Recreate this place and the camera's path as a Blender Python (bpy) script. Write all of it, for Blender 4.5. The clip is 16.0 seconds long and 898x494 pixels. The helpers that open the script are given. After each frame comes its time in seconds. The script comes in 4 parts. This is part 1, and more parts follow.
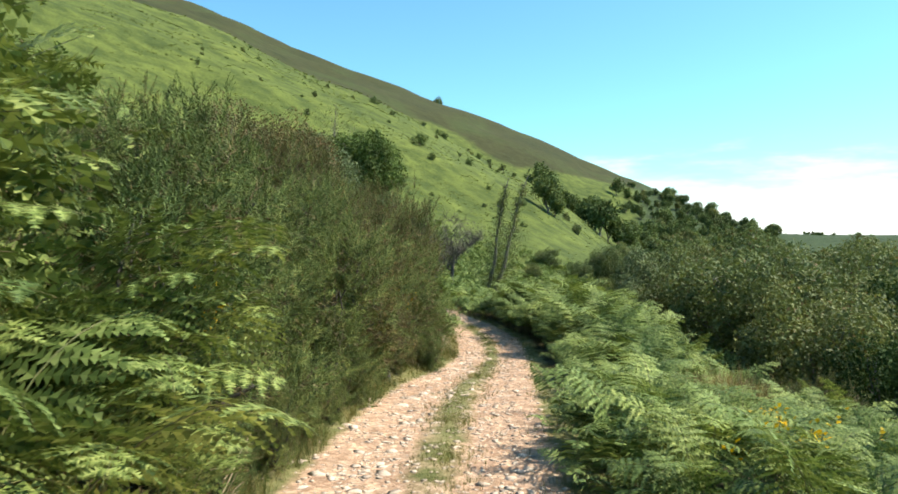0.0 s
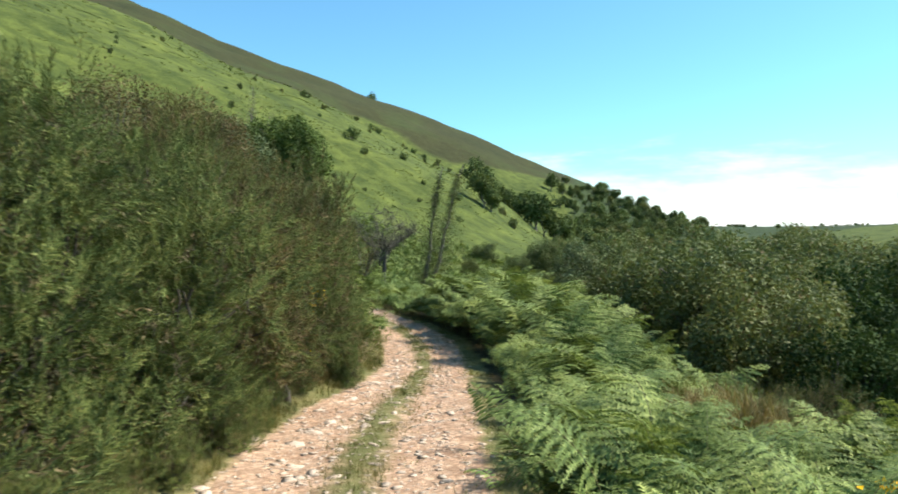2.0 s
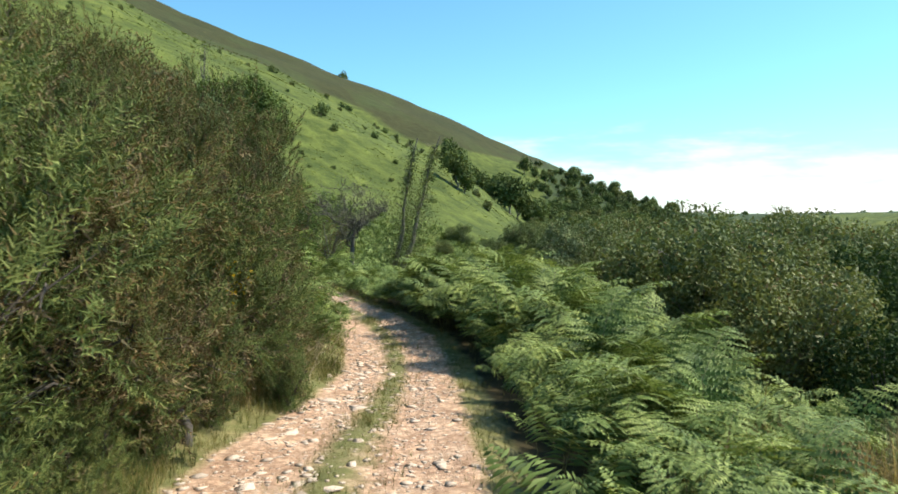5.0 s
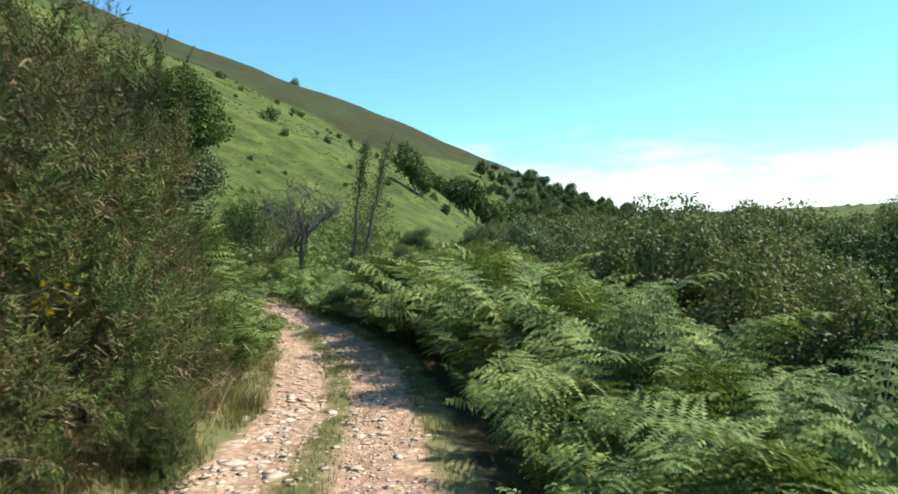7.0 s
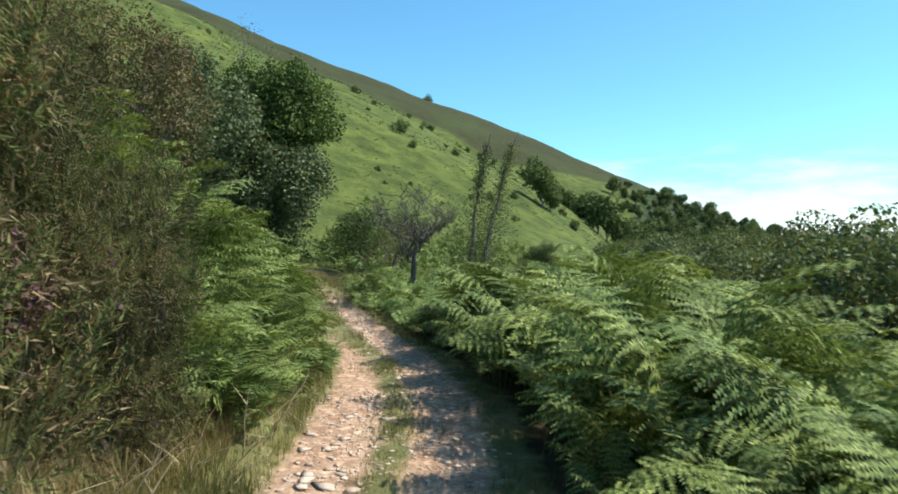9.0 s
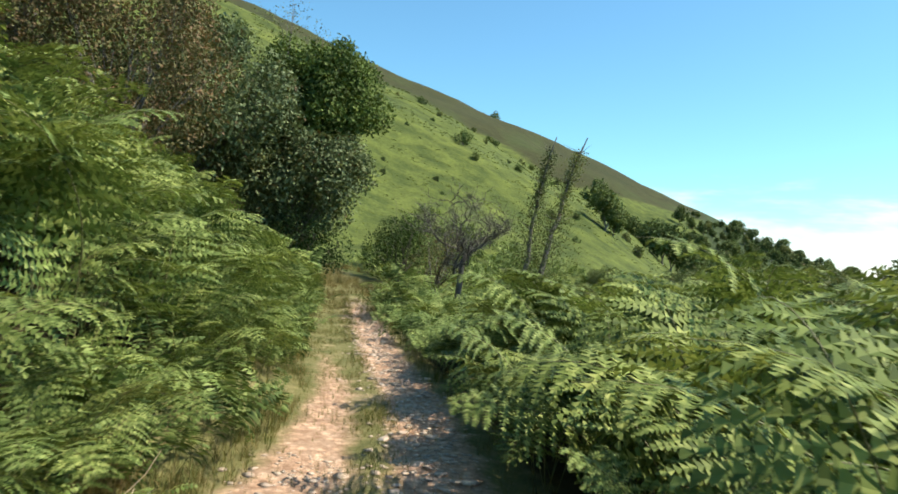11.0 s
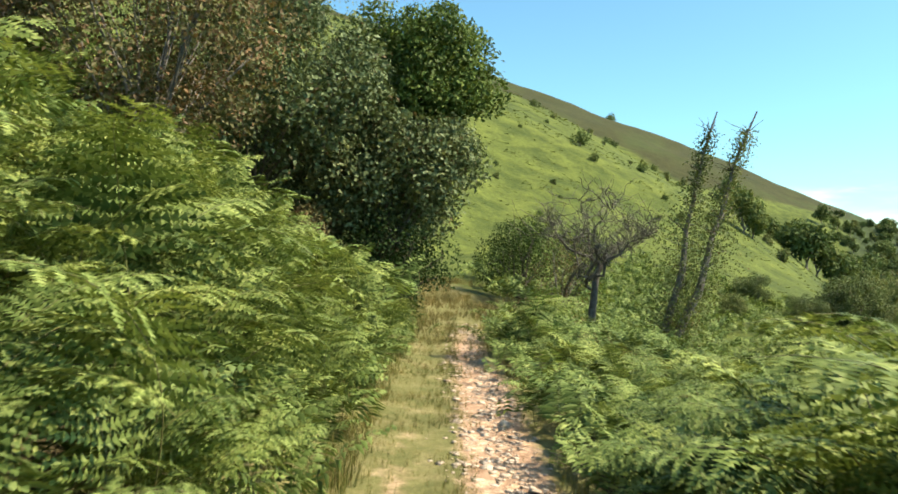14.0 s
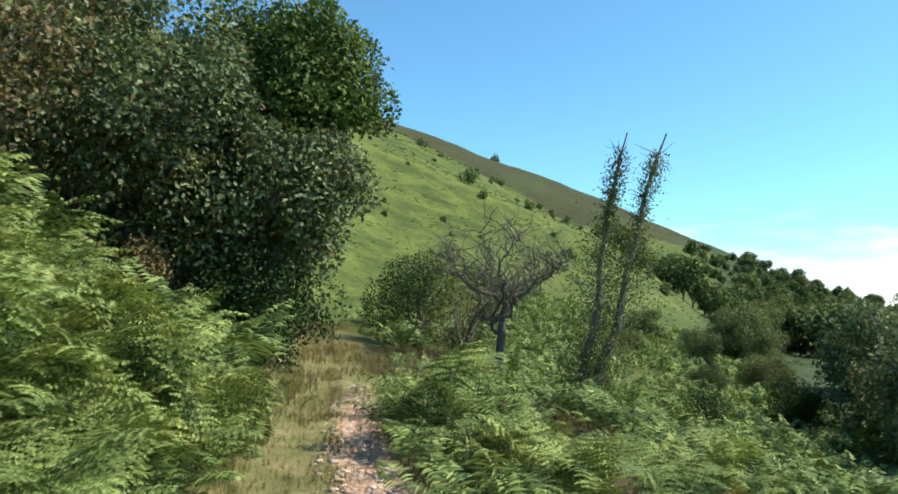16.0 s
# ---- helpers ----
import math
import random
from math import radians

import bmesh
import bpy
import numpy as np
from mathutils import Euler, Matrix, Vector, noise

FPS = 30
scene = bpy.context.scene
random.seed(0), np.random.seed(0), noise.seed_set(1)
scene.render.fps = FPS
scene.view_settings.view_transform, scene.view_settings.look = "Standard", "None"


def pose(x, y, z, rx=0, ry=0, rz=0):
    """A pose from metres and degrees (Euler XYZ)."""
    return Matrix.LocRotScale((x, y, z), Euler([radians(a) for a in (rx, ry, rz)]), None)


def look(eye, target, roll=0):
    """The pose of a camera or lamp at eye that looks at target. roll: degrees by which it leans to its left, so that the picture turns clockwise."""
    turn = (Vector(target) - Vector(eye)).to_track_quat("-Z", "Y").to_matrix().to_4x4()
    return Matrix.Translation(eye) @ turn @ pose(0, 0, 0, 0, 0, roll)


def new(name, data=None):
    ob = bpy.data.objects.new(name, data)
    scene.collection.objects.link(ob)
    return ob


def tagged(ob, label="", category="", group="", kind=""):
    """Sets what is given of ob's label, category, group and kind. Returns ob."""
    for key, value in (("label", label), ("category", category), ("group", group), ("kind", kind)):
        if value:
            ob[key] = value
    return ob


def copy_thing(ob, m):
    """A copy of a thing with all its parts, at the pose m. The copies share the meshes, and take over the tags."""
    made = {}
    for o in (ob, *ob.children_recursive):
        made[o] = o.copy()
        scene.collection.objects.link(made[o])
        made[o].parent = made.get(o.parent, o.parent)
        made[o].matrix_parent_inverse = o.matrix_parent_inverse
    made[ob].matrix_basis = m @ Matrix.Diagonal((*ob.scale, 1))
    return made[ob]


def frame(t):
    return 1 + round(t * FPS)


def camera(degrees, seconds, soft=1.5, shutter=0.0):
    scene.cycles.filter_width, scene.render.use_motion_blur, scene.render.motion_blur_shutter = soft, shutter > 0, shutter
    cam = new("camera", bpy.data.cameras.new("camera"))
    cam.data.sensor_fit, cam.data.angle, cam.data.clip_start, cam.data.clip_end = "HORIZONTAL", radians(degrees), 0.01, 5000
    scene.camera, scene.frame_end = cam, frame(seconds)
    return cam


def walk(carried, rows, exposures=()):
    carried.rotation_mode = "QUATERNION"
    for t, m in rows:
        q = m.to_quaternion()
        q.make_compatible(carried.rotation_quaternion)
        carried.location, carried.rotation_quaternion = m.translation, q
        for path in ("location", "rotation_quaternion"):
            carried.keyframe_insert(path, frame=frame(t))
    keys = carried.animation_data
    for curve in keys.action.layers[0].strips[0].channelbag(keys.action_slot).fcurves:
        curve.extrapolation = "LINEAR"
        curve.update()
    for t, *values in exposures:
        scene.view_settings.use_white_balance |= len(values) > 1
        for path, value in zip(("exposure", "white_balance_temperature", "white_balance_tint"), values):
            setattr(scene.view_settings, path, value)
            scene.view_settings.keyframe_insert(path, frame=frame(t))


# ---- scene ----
cam = camera(66.7, 16.0, soft=1.7, shutter=0.3)
METRES, EYE, TILT, LEAN, TURN = 21.0, 1.4, 3.9, -4.0, 0.0
ROWS = [
    (0.0, 0.0, 0.0, 0.0, -0.32, -5.07, 3.65),
    (0.5, 0.0023, 0.0275, -0.0042, -1.0, -6.0, 4.4),
    (1.0, 0.0027, 0.057, -0.0081, -3.76, -7.15, 3.68),
    (1.5, 0.0056, 0.085, -0.0145, -1.57, -7.23, 3.93),
    (2.0, 0.0132, 0.1095, -0.0189, -5.68, -5.67, 4.15),
    (2.5, 0.0182, 0.132, -0.0279, -10.14, -6.36, 3.32),
    (3.0, 0.0187, 0.1573, -0.0323, -5.63, -6.62, 2.96),
    (5.5, 0.0181, 0.2771, -0.0472, -9.1, -7.63, 3.89),
    (6.0, 0.0231, 0.3025, -0.0533, -10.89, -8.6, 4.67),
    (6.5, 0.0273, 0.3321, -0.0587, -14.66, -8.12, 3.87),
    (7.0, 0.0339, 0.3617, -0.0641, -11.68, -6.94, 4.59),
    (7.5, 0.0419, 0.3962, -0.0705, -12.43, -6.95, 4.07),
    (8.0, 0.0489, 0.431, -0.0765, -8.02, -5.82, 4.58),
    (8.5, 0.0571, 0.4668, -0.0825, -9.32, -5.6, 2.83),
    (9.0, 0.0628, 0.5016, -0.0882, -0.86, -4.76, 3.82),
    (11.5, 0.0742, 0.673, -0.1121, 5.06, -2.67, -0.18),
    (12.0, 0.0738, 0.7079, -0.1142, 6.98, -2.01, -0.57),
    (12.5, 0.0666, 0.7418, -0.1164, 10.13, -1.27, -0.77),
    (13.0, 0.0583, 0.7773, -0.1192, 14.27, -2.05, 2.36),
    (13.5, 0.0468, 0.8109, -0.119, 14.18, -2.52, 0.35),
    (14.0, 0.0371, 0.8419, -0.1195, 13.77, -2.23, 1.74),
    (14.5, 0.0261, 0.8744, -0.1183, 14.48, -0.06, 0.26),
    (15.0, 0.0222, 0.9065, -0.1211, 5.96, -2.08, -1.24),
    (15.5, 0.0153, 0.9403, -0.1214, 4.89, 0.7, -0.3),
    (16.0, 0.0109, 0.9725, -0.1257, 4.44, 0.82, 2.87),
]
walk(cam, [(t, pose(0, 0, EYE, TILT, LEAN, TURN) @ pose(METRES * x, METRES * y, METRES * z, 90 + pitch, roll, yaw)) for t, x, y, z, yaw, pitch, roll in ROWS],
     exposures=[(0.0, 0.72, 7000.0, 6.5), (1.5, 0.68, 7100.0, 7.5), (2.5, 0.46, 6600.0, 7.5), (3.0, 0.46, 6700.0, 7.5), (5.5, 0.56, 6900.0, 7.5), (7.0, 0.48, 6600.0, 7.5), (9.0, 0.44, 6500.0, 7.5),
                (11.5, 0.56, 7200.0, 9.5), (12.5, 0.58, 7200.0, 9.5), (13.5, 0.78, 7800.0, 8.5), (14.5, 0.9, 8100.0, 7.5), (15.3, 0.66, 7300.0, 8.5), (16.0, 0.54, 6700.0, 9.5)])

# ---------------------------------------------------------------- world, sun
SUN_AZ, SUN_EL = radians(86.0), radians(51.0)      # clockwise from +y; height
world = bpy.data.worlds.new("sky")
scene.world = world
world.use_nodes = True
wn = world.node_tree.nodes
wl = world.node_tree.links
sky = wn.new("ShaderNodeTexSky")
sky.sky_type = "NISHITA"
sky.sun_disc = False
sky.sun_elevation, sky.sun_rotation = SUN_EL, SUN_AZ
sky.altitude, sky.air_density, sky.dust_density, sky.ozone_density = 50.0, 1.0, 0.4, 1.6
wn["Background"].inputs["Strength"].default_value = 0.14
clear_air = wn.new("ShaderNodeMix")          # clean washed summer air: a little more cyan
clear_air.data_type, clear_air.blend_type = "RGBA", "MULTIPLY"
clear_air.inputs["Factor"].default_value = 1.0
clear_air.inputs[7].default_value = (0.58, 1.02, 1.15, 1)
wl.new(sky.outputs["Color"], clear_air.inputs[6])
wl.new(clear_air.outputs[2], wn["Background"].inputs["Color"])
sun_data = bpy.data.lights.new("sun", "SUN")
sun_data.energy, sun_data.angle, sun_data.color = 5.0, radians(0.53), (1.0, 0.955, 0.87)
sun = new("sun", sun_data)
sun_way = Vector((math.sin(SUN_AZ) * math.cos(SUN_EL), math.cos(SUN_AZ) * math.cos(SUN_EL), math.sin(SUN_EL)))
sun.matrix_world = look(sun_way * 60, (0, 0, 0))

rng = np.random.default_rng(7)


# ---------------------------------------------------------------- materials
def shader(name):
    m = bpy.data.materials.new(name)
    m.use_nodes = True
    n, l = m.node_tree.nodes, m.node_tree.links
    return m, n, l, n["Principled BSDF"]


def ramp(n, l, source, stops):
    r = n.new("ShaderNodeValToRGB")
    while len(r.color_ramp.elements) < len(stops):
        r.color_ramp.elements.new(0.5)
    for e, (at, c) in zip(r.color_ramp.elements, stops):
        e.position, e.color = at, (*c, 1)
    l.new(source, r.inputs["Fac"])
    return r.outputs["Color"]


def noise_tex(n, l, scale, detail=4.0, rough=0.6, vector=None):
    t = n.new("ShaderNodeTexNoise")
    t.inputs["Scale"].default_value, t.inputs["Detail"].default_value, t.inputs["Roughness"].default_value = scale, detail, rough
    if vector:
        l.new(vector, t.inputs["Vector"])
    return t.outputs["Fac"]


def mix(n, l, fac, a, b, mode="MIX"):
    m = n.new("ShaderNodeMix")
    m.data_type, m.blend_type = "RGBA", mode
    for source, socket in ((fac, m.inputs["Factor"]), (a, m.inputs[6]), (b, m.inputs[7])):
        if isinstance(source, (int, float)):
            socket.default_value = source
        elif isinstance(source, tuple):
            socket.default_value = (*source, 1)
        else:
            l.new(source, socket)
    return m.outputs[2]


def leafy(name, dark, mid, light, dead=None, through_light=0.3, rough=0.5, patch=1.6, dead_share=0.06):
    """Leaves: colour varies leaf by leaf and in patches; light shines through."""
    m, n, l, p = shader(name)
    geo = n.new("ShaderNodeNewGeometry")
    info = n.new("ShaderNodeObjectInfo")
    stops = [(0.0, dark), (0.5, mid), (1.0, light)]
    leaf = ramp(n, l, geo.outputs["Random Per Island"], stops if not dead else [(0.0, dead), (dead_share, dead), (dead_share + 0.01, dark), (0.55, mid), (1.0, light)])
    patches = ramp(n, l, noise_tex(n, l, patch, 3, 0.55, geo.outputs["Position"]), [(0.32, (0.5, 0.54, 0.5)), (0.68, (1.24, 1.18, 1.06))])
    whole = ramp(n, l, info.outputs["Random"], [(0.0, (0.8, 0.86, 0.85)), (1.0, (1.15, 1.08, 1.0))])
    c = mix(n, l, 1.0, mix(n, l, 1.0, leaf, patches, "MULTIPLY"), whole, "MULTIPLY")
    l.new(c, p.inputs["Base Color"])
    p.inputs["Roughness"].default_value = rough
    p.inputs["Specular IOR Level"].default_value = 0.12
    t = n.new("ShaderNodeBsdfTranslucent")
    l.new(mix(n, l, 1.0, c, (1.06, 1.06, 0.74), "MULTIPLY"), t.inputs["Color"])
    s = n.new("ShaderNodeMixShader")
    s.inputs[0].default_value = through_light
    l.new(p.outputs[0], s.inputs[1]), l.new(t.outputs[0], s.inputs[2])
    l.new(s.outputs[0], n["Material Output"].inputs["Surface"])
    return m


def solid(name, a, b, scale=6.0, rough=0.9, bump=0.3, fine=60.0):
    """Bark, stone or straw: two colours in patches, grain and relief."""
    m, n, l, p = shader(name)
    geo = n.new("ShaderNodeNewGeometry")
    info = n.new("ShaderNodeObjectInfo")
    big = noise_tex(n, l, scale, 5, 0.65, geo.outputs["Position"])
    grain = noise_tex(n, l, fine, 3, 0.6, geo.outputs["Position"])
    c = ramp(n, l, big, [(0.32, a), (0.68, b)])
    c = mix(n, l, 0.5, c, ramp(n, l, grain, [(0.3, (0.45, 0.45, 0.45)), (0.7, (1.3, 1.3, 1.3))]), "MULTIPLY")
    c = mix(n, l, 0.7, c, ramp(n, l, geo.outputs["Random Per Island"], [(0, (0.65, 0.65, 0.65)), (1, (1.25, 1.22, 1.2))]), "MULTIPLY")
    c = mix(n, l, 0.6, c, ramp(n, l, info.outputs["Random"], [(0, (0.75, 0.75, 0.75)), (1, (1.15, 1.12, 1.1))]), "MULTIPLY")
    l.new(c, p.inputs["Base Color"])
    p.inputs["Roughness"].default_value = rough
    b_ = n.new("ShaderNodeBump")
    b_.inputs["Strength"].default_value, b_.inputs["Distance"].default_value = bump, 0.02
    l.new(grain, b_.inputs["Height"]), l.new(b_.outputs[0], p.inputs["Normal"])
    return m


BRACKEN = leafy("bracken_green", (0.075, 0.112, 0.032), (0.185, 0.25, 0.074), (0.37, 0.43, 0.16), through_light=0.2, rough=0.6)
GORSE = leafy("gorse_green", (0.06, 0.092, 0.03), (0.135, 0.178, 0.058), (0.27, 0.31, 0.12), dead=(0.20, 0.15, 0.07), through_light=0.15, rough=0.65, dead_share=0.04, patch=3.2)
GORSE_RUST = leafy("gorse_rusty", (0.055, 0.075, 0.026), (0.115, 0.135, 0.048), (0.21, 0.23, 0.095), dead=(0.19, 0.13, 0.065), through_light=0.2, rough=0.7, dead_share=0.24)
GORSE_DEAD = leafy("gorse_brown", (0.09, 0.068, 0.042), (0.18, 0.135, 0.08), (0.29, 0.225, 0.14), through_light=0.1, rough=0.8)
FLOWER = leafy("gorse_yellow", (0.7, 0.40, 0.01), (0.8, 0.5, 0.015), (0.9, 0.6, 0.03), through_light=0.25)
IVY = leafy("ivy_green", (0.055, 0.092, 0.026), (0.098, 0.155, 0.042), (0.17, 0.235, 0.075), through_light=0.2, rough=0.55)
SALLOW = leafy("sallow_grey_green", (0.10, 0.13, 0.06), (0.165, 0.205, 0.10), (0.32, 0.36, 0.21), dead=(0.16, 0.11, 0.06), through_light=0.22, rough=0.6, dead_share=0.03)
WILLOW = leafy("willow_olive", (0.115, 0.142, 0.054), (0.165, 0.198, 0.078), (0.22, 0.25, 0.108), dead=(0.2, 0.14, 0.07), dead_share=0.03, through_light=0.25, rough=0.5, patch=0.5)
WOODLAND = leafy("woodland_green", (0.08, 0.115, 0.042), (0.12, 0.165, 0.06), (0.175, 0.22, 0.085), through_light=0.22, rough=0.7, patch=0.35)
OAK = leafy("oak_dark", (0.026, 0.052, 0.016), (0.044, 0.08, 0.023), (0.075, 0.118, 0.036), through_light=0.2, rough=0.7, patch=0.5)
HAWTHORN = leafy("hawthorn_brown_green", (0.085, 0.09, 0.04), (0.145, 0.135, 0.062), (0.23, 0.205, 0.11), dead=(0.23, 0.145, 0.085), through_light=0.22, dead_share=0.3)
SCRUB = leafy("hillside_scrub", (0.10, 0.13, 0.036), (0.14, 0.17, 0.046), (0.18, 0.21, 0.06), through_light=0.2, rough=0.7, patch=0.06)
GRASS = leafy("grass_green", (0.075, 0.10, 0.028), (0.125, 0.15, 0.045), (0.22, 0.225, 0.085), dead=(0.33, 0.27, 0.14), through_light=0.3, dead_share=0.3)
DRY = leafy("grass_dry", (0.16, 0.11, 0.05), (0.27, 0.20, 0.09), (0.40, 0.33, 0.18), dead=(0.13, 0.15, 0.05), through_light=0.3, dead_share=0.2)
STRAW = solid("straw", (0.42, 0.33, 0.19), (0.55, 0.46, 0.30), 8.0, 0.8, 0.2)
BARK = solid("bark_grey", (0.10, 0.085, 0.07), (0.22, 0.2, 0.17), 9.0, 0.9, 0.5, 40)
BARK_DARK = solid("bark_dark", (0.055, 0.045, 0.035), (0.11, 0.095, 0.075), 9.0, 0.9, 0.5, 40)
STEM = solid("bracken_stem", (0.10, 0.13, 0.035), (0.20, 0.17, 0.06), 9.0, 0.6, 0.1)
STONE = solid("pale_stone", (0.58, 0.43, 0.32), (0.74, 0.60, 0.47), 14.0, 0.9, 0.35, 120)
HEATHER = leafy("heather_purple", (0.10, 0.05, 0.06), (0.17, 0.08, 0.10), (0.24, 0.13, 0.15), through_light=0.15)


def ground_material():
    m, n, l, p = shader("hillside_ground")
    geo = n.new("ShaderNodeNewGeometry")
    pos = geo.outputs["Position"]

    def cover(name):
        a = n.new("ShaderNodeAttribute")
        a.attribute_name = name
        return a.outputs["Fac"]

    def sharpen(value, wobble, low, high):
        add = n.new("ShaderNodeMath")
        add.operation = "ADD"
        l.new(value, add.inputs[0])
        sub = n.new("ShaderNodeMath")
        sub.operation = "MULTIPLY_ADD"
        l.new(wobble, sub.inputs[0])
        sub.inputs[1].default_value, sub.inputs[2].default_value = 0.9, -0.45
        l.new(sub.outputs[0], add.inputs[1])
        r = n.new("ShaderNodeMapRange")
        r.inputs["From Min"].default_value, r.inputs["From Max"].default_value = low, high
        l.new(add.outputs[0], r.inputs["Value"])
        return r.outputs["Result"]

    fine = noise_tex(n, l, 38.0, 5, 0.7, pos)
    mid = noise_tex(n, l, 3.2, 5, 0.65, pos)
    wide = noise_tex(n, l, 0.30, 5, 0.6, pos)
    vast = noise_tex(n, l, 0.045, 6, 0.62, pos)
    # trodden earth with grit
    earth = ramp(n, l, mid, [(0.25, (0.42, 0.265, 0.18)), (0.5, (0.56, 0.375, 0.26)), (0.75, (0.70, 0.51, 0.375))])
    earth = mix(n, l, 0.75, earth, ramp(n, l, fine, [(0.3, (0.6, 0.56, 0.52)), (0.7, (1.3, 1.3, 1.28))]), "MULTIPLY")
    cells = n.new("ShaderNodeTexVoronoi")
    cells.inputs["Scale"].default_value = 17.0
    l.new(pos, cells.inputs["Vector"])
    chips = ramp(n, l, cells.outputs["Color"], [(0.3, (0.72, 0.68, 0.64)), (0.55, (1.0, 1.0, 1.0)), (0.8, (1.38, 1.36, 1.32))])
    seams = ramp(n, l, cells.outputs["Distance"], [(0.25, (1.0, 1.0, 1.0)), (0.75, (0.66, 0.6, 0.56))])
    earth = mix(n, l, 0.7, earth, mix(n, l, 1.0, chips, seams, "MULTIPLY"), "MULTIPLY")
    # short turf
    turf = ramp(n, l, mid, [(0.25, (0.11, 0.12, 0.042)), (0.5, (0.19, 0.178, 0.074)), (0.75, (0.33, 0.27, 0.145))])
    turf = mix(n, l, 0.7, turf, ramp(n, l, fine, [(0.3, (0.55, 0.55, 0.5)), (0.7, (1.3, 1.3, 1.2))]), "MULTIPLY")
    # fern-covered slope
    slope = ramp(n, l, vast, [(0.3, (0.075, 0.096, 0.026)), (0.5, (0.108, 0.13, 0.033)), (0.7, (0.14, 0.16, 0.043))])
    slope = mix(n, l, 0.85, slope, ramp(n, l, wide, [(0.36, (0.42, 0.5, 0.45)), (0.66, (1.25, 1.22, 1.1))]), "MULTIPLY")
    slope = mix(n, l, 0.6, slope, ramp(n, l, mid, [(0.36, (0.5, 0.56, 0.5)), (0.66, (1.3, 1.28, 1.15))]), "MULTIPLY")
    # heather moor
    moor = ramp(n, l, vast, [(0.3, (0.032, 0.040, 0.013)), (0.5, (0.048, 0.049, 0.017)), (0.7, (0.052, 0.070, 0.020))])
    moor = mix(n, l, 0.7, moor, ramp(n, l, wide, [(0.3, (0.65, 0.65, 0.65)), (0.7, (1.25, 1.2, 1.2))]), "MULTIPLY")
    # leaf mould under the plants
    mould = ramp(n, l, mid, [(0.3, (0.035, 0.028, 0.016)), (0.7, (0.09, 0.065, 0.035))])
    c = mix(n, l, sharpen(cover("moor"), vast, 0.35, 0.65), slope, moor)
    wood_floor = ramp(n, l, wide, [(0.3, (0.022, 0.034, 0.012)), (0.7, (0.06, 0.085, 0.03))])
    c = mix(n, l, sharpen(cover("woods"), vast, 0.3, 0.7), c, wood_floor)
    c = mix(n, l, cover("litter"), c, mould)
    c = mix(n, l, sharpen(cover("turf"), mid, 0.3, 0.7), c, turf)
    c = mix(n, l, sharpen(cover("earth"), mid, 0.3, 0.7), c, earth)
    l.new(c, p.inputs["Base Color"])
    p.inputs["Roughness"].default_value = 0.95
    p.inputs["Specular IOR Level"].default_value = 0.15
    near = n.new("ShaderNodeBump")
    near.inputs["Strength"].default_value, near.inputs["Distance"].default_value = 0.6, 0.03
    l.new(fine, near.inputs["Height"])
    far = n.new("ShaderNodeBump")
    far.inputs["Strength"].default_value, far.inputs["Distance"].default_value = 0.45, 0.6
    l.new(wide, far.inputs["Height"]), l.new(near.outputs[0], far.inputs["Normal"])
    l.new(far.outputs[0], p.inputs["Normal"])
    return m


GROUND = ground_material()


# ---------------------------------------------------------------- mesh helpers
def mesh_of(name, verts, tris, material):
    verts, tris = np.asarray(verts, np.float32), np.asarray(tris, np.int32)
    me = bpy.data.meshes.new(name)
    me.vertices.add(len(verts))
    me.vertices.foreach_set("co", verts.ravel())
    k = tris.shape[1]
    me.loops.add(tris.size)
    me.loops.foreach_set("vertex_index", tris.ravel())
    me.polygons.add(len(tris))
    me.polygons.foreach_set("loop_start", np.arange(0, tris.size, k, dtype=np.int32))
    me.polygons.foreach_set("loop_total", np.full(len(tris), k, np.int32))
    me.update(calc_edges=True)
    me.materials.append(material)
    return me


def part(name, me, parent=None, label="", at=None):
    ob = new(name, me)
    ob.parent = parent
    if at is not None:
        ob.matrix_basis = at
    return tagged(ob, label)


class Heap:
    """Gathers many small shapes into one mesh."""

    def __init__(self):
        self.v, self.f, self.count = [], [], 0

    def add(self, verts, tris):
        self.v.append(verts)
        self.f.append(np.asarray(tris) + self.count)
        self.count += len(verts)

    def scatter(self, verts, tris, at, turn, size):
        """verts (n,3) placed at (k,3) with turns (k,3,3) and sizes (k,) or (k,3)."""
        k, nv = len(at), len(verts)
        if k == 0:
            return
        size = np.asarray(size, float)
        if size.ndim == 1:
            size = size[:, None]
        p = np.einsum("kij,knj->kni", turn, verts[None] * size[:, None, :]) + at[:, None, :]
        f = np.asarray(tris)[None] + (np.arange(k) * nv)[:, None, None] + self.count
        self.v.append(p.reshape(-1, 3))
        self.f.append(f.reshape(-1, f.shape[-1]))
        self.count += k * nv

    def mesh(self, name, material):
        return mesh_of(name, np.concatenate(self.v), np.concatenate(self.f), material)


def unit(v):
    return v / np.maximum(np.linalg.norm(v, axis=-1, keepdims=True), 1e-9)


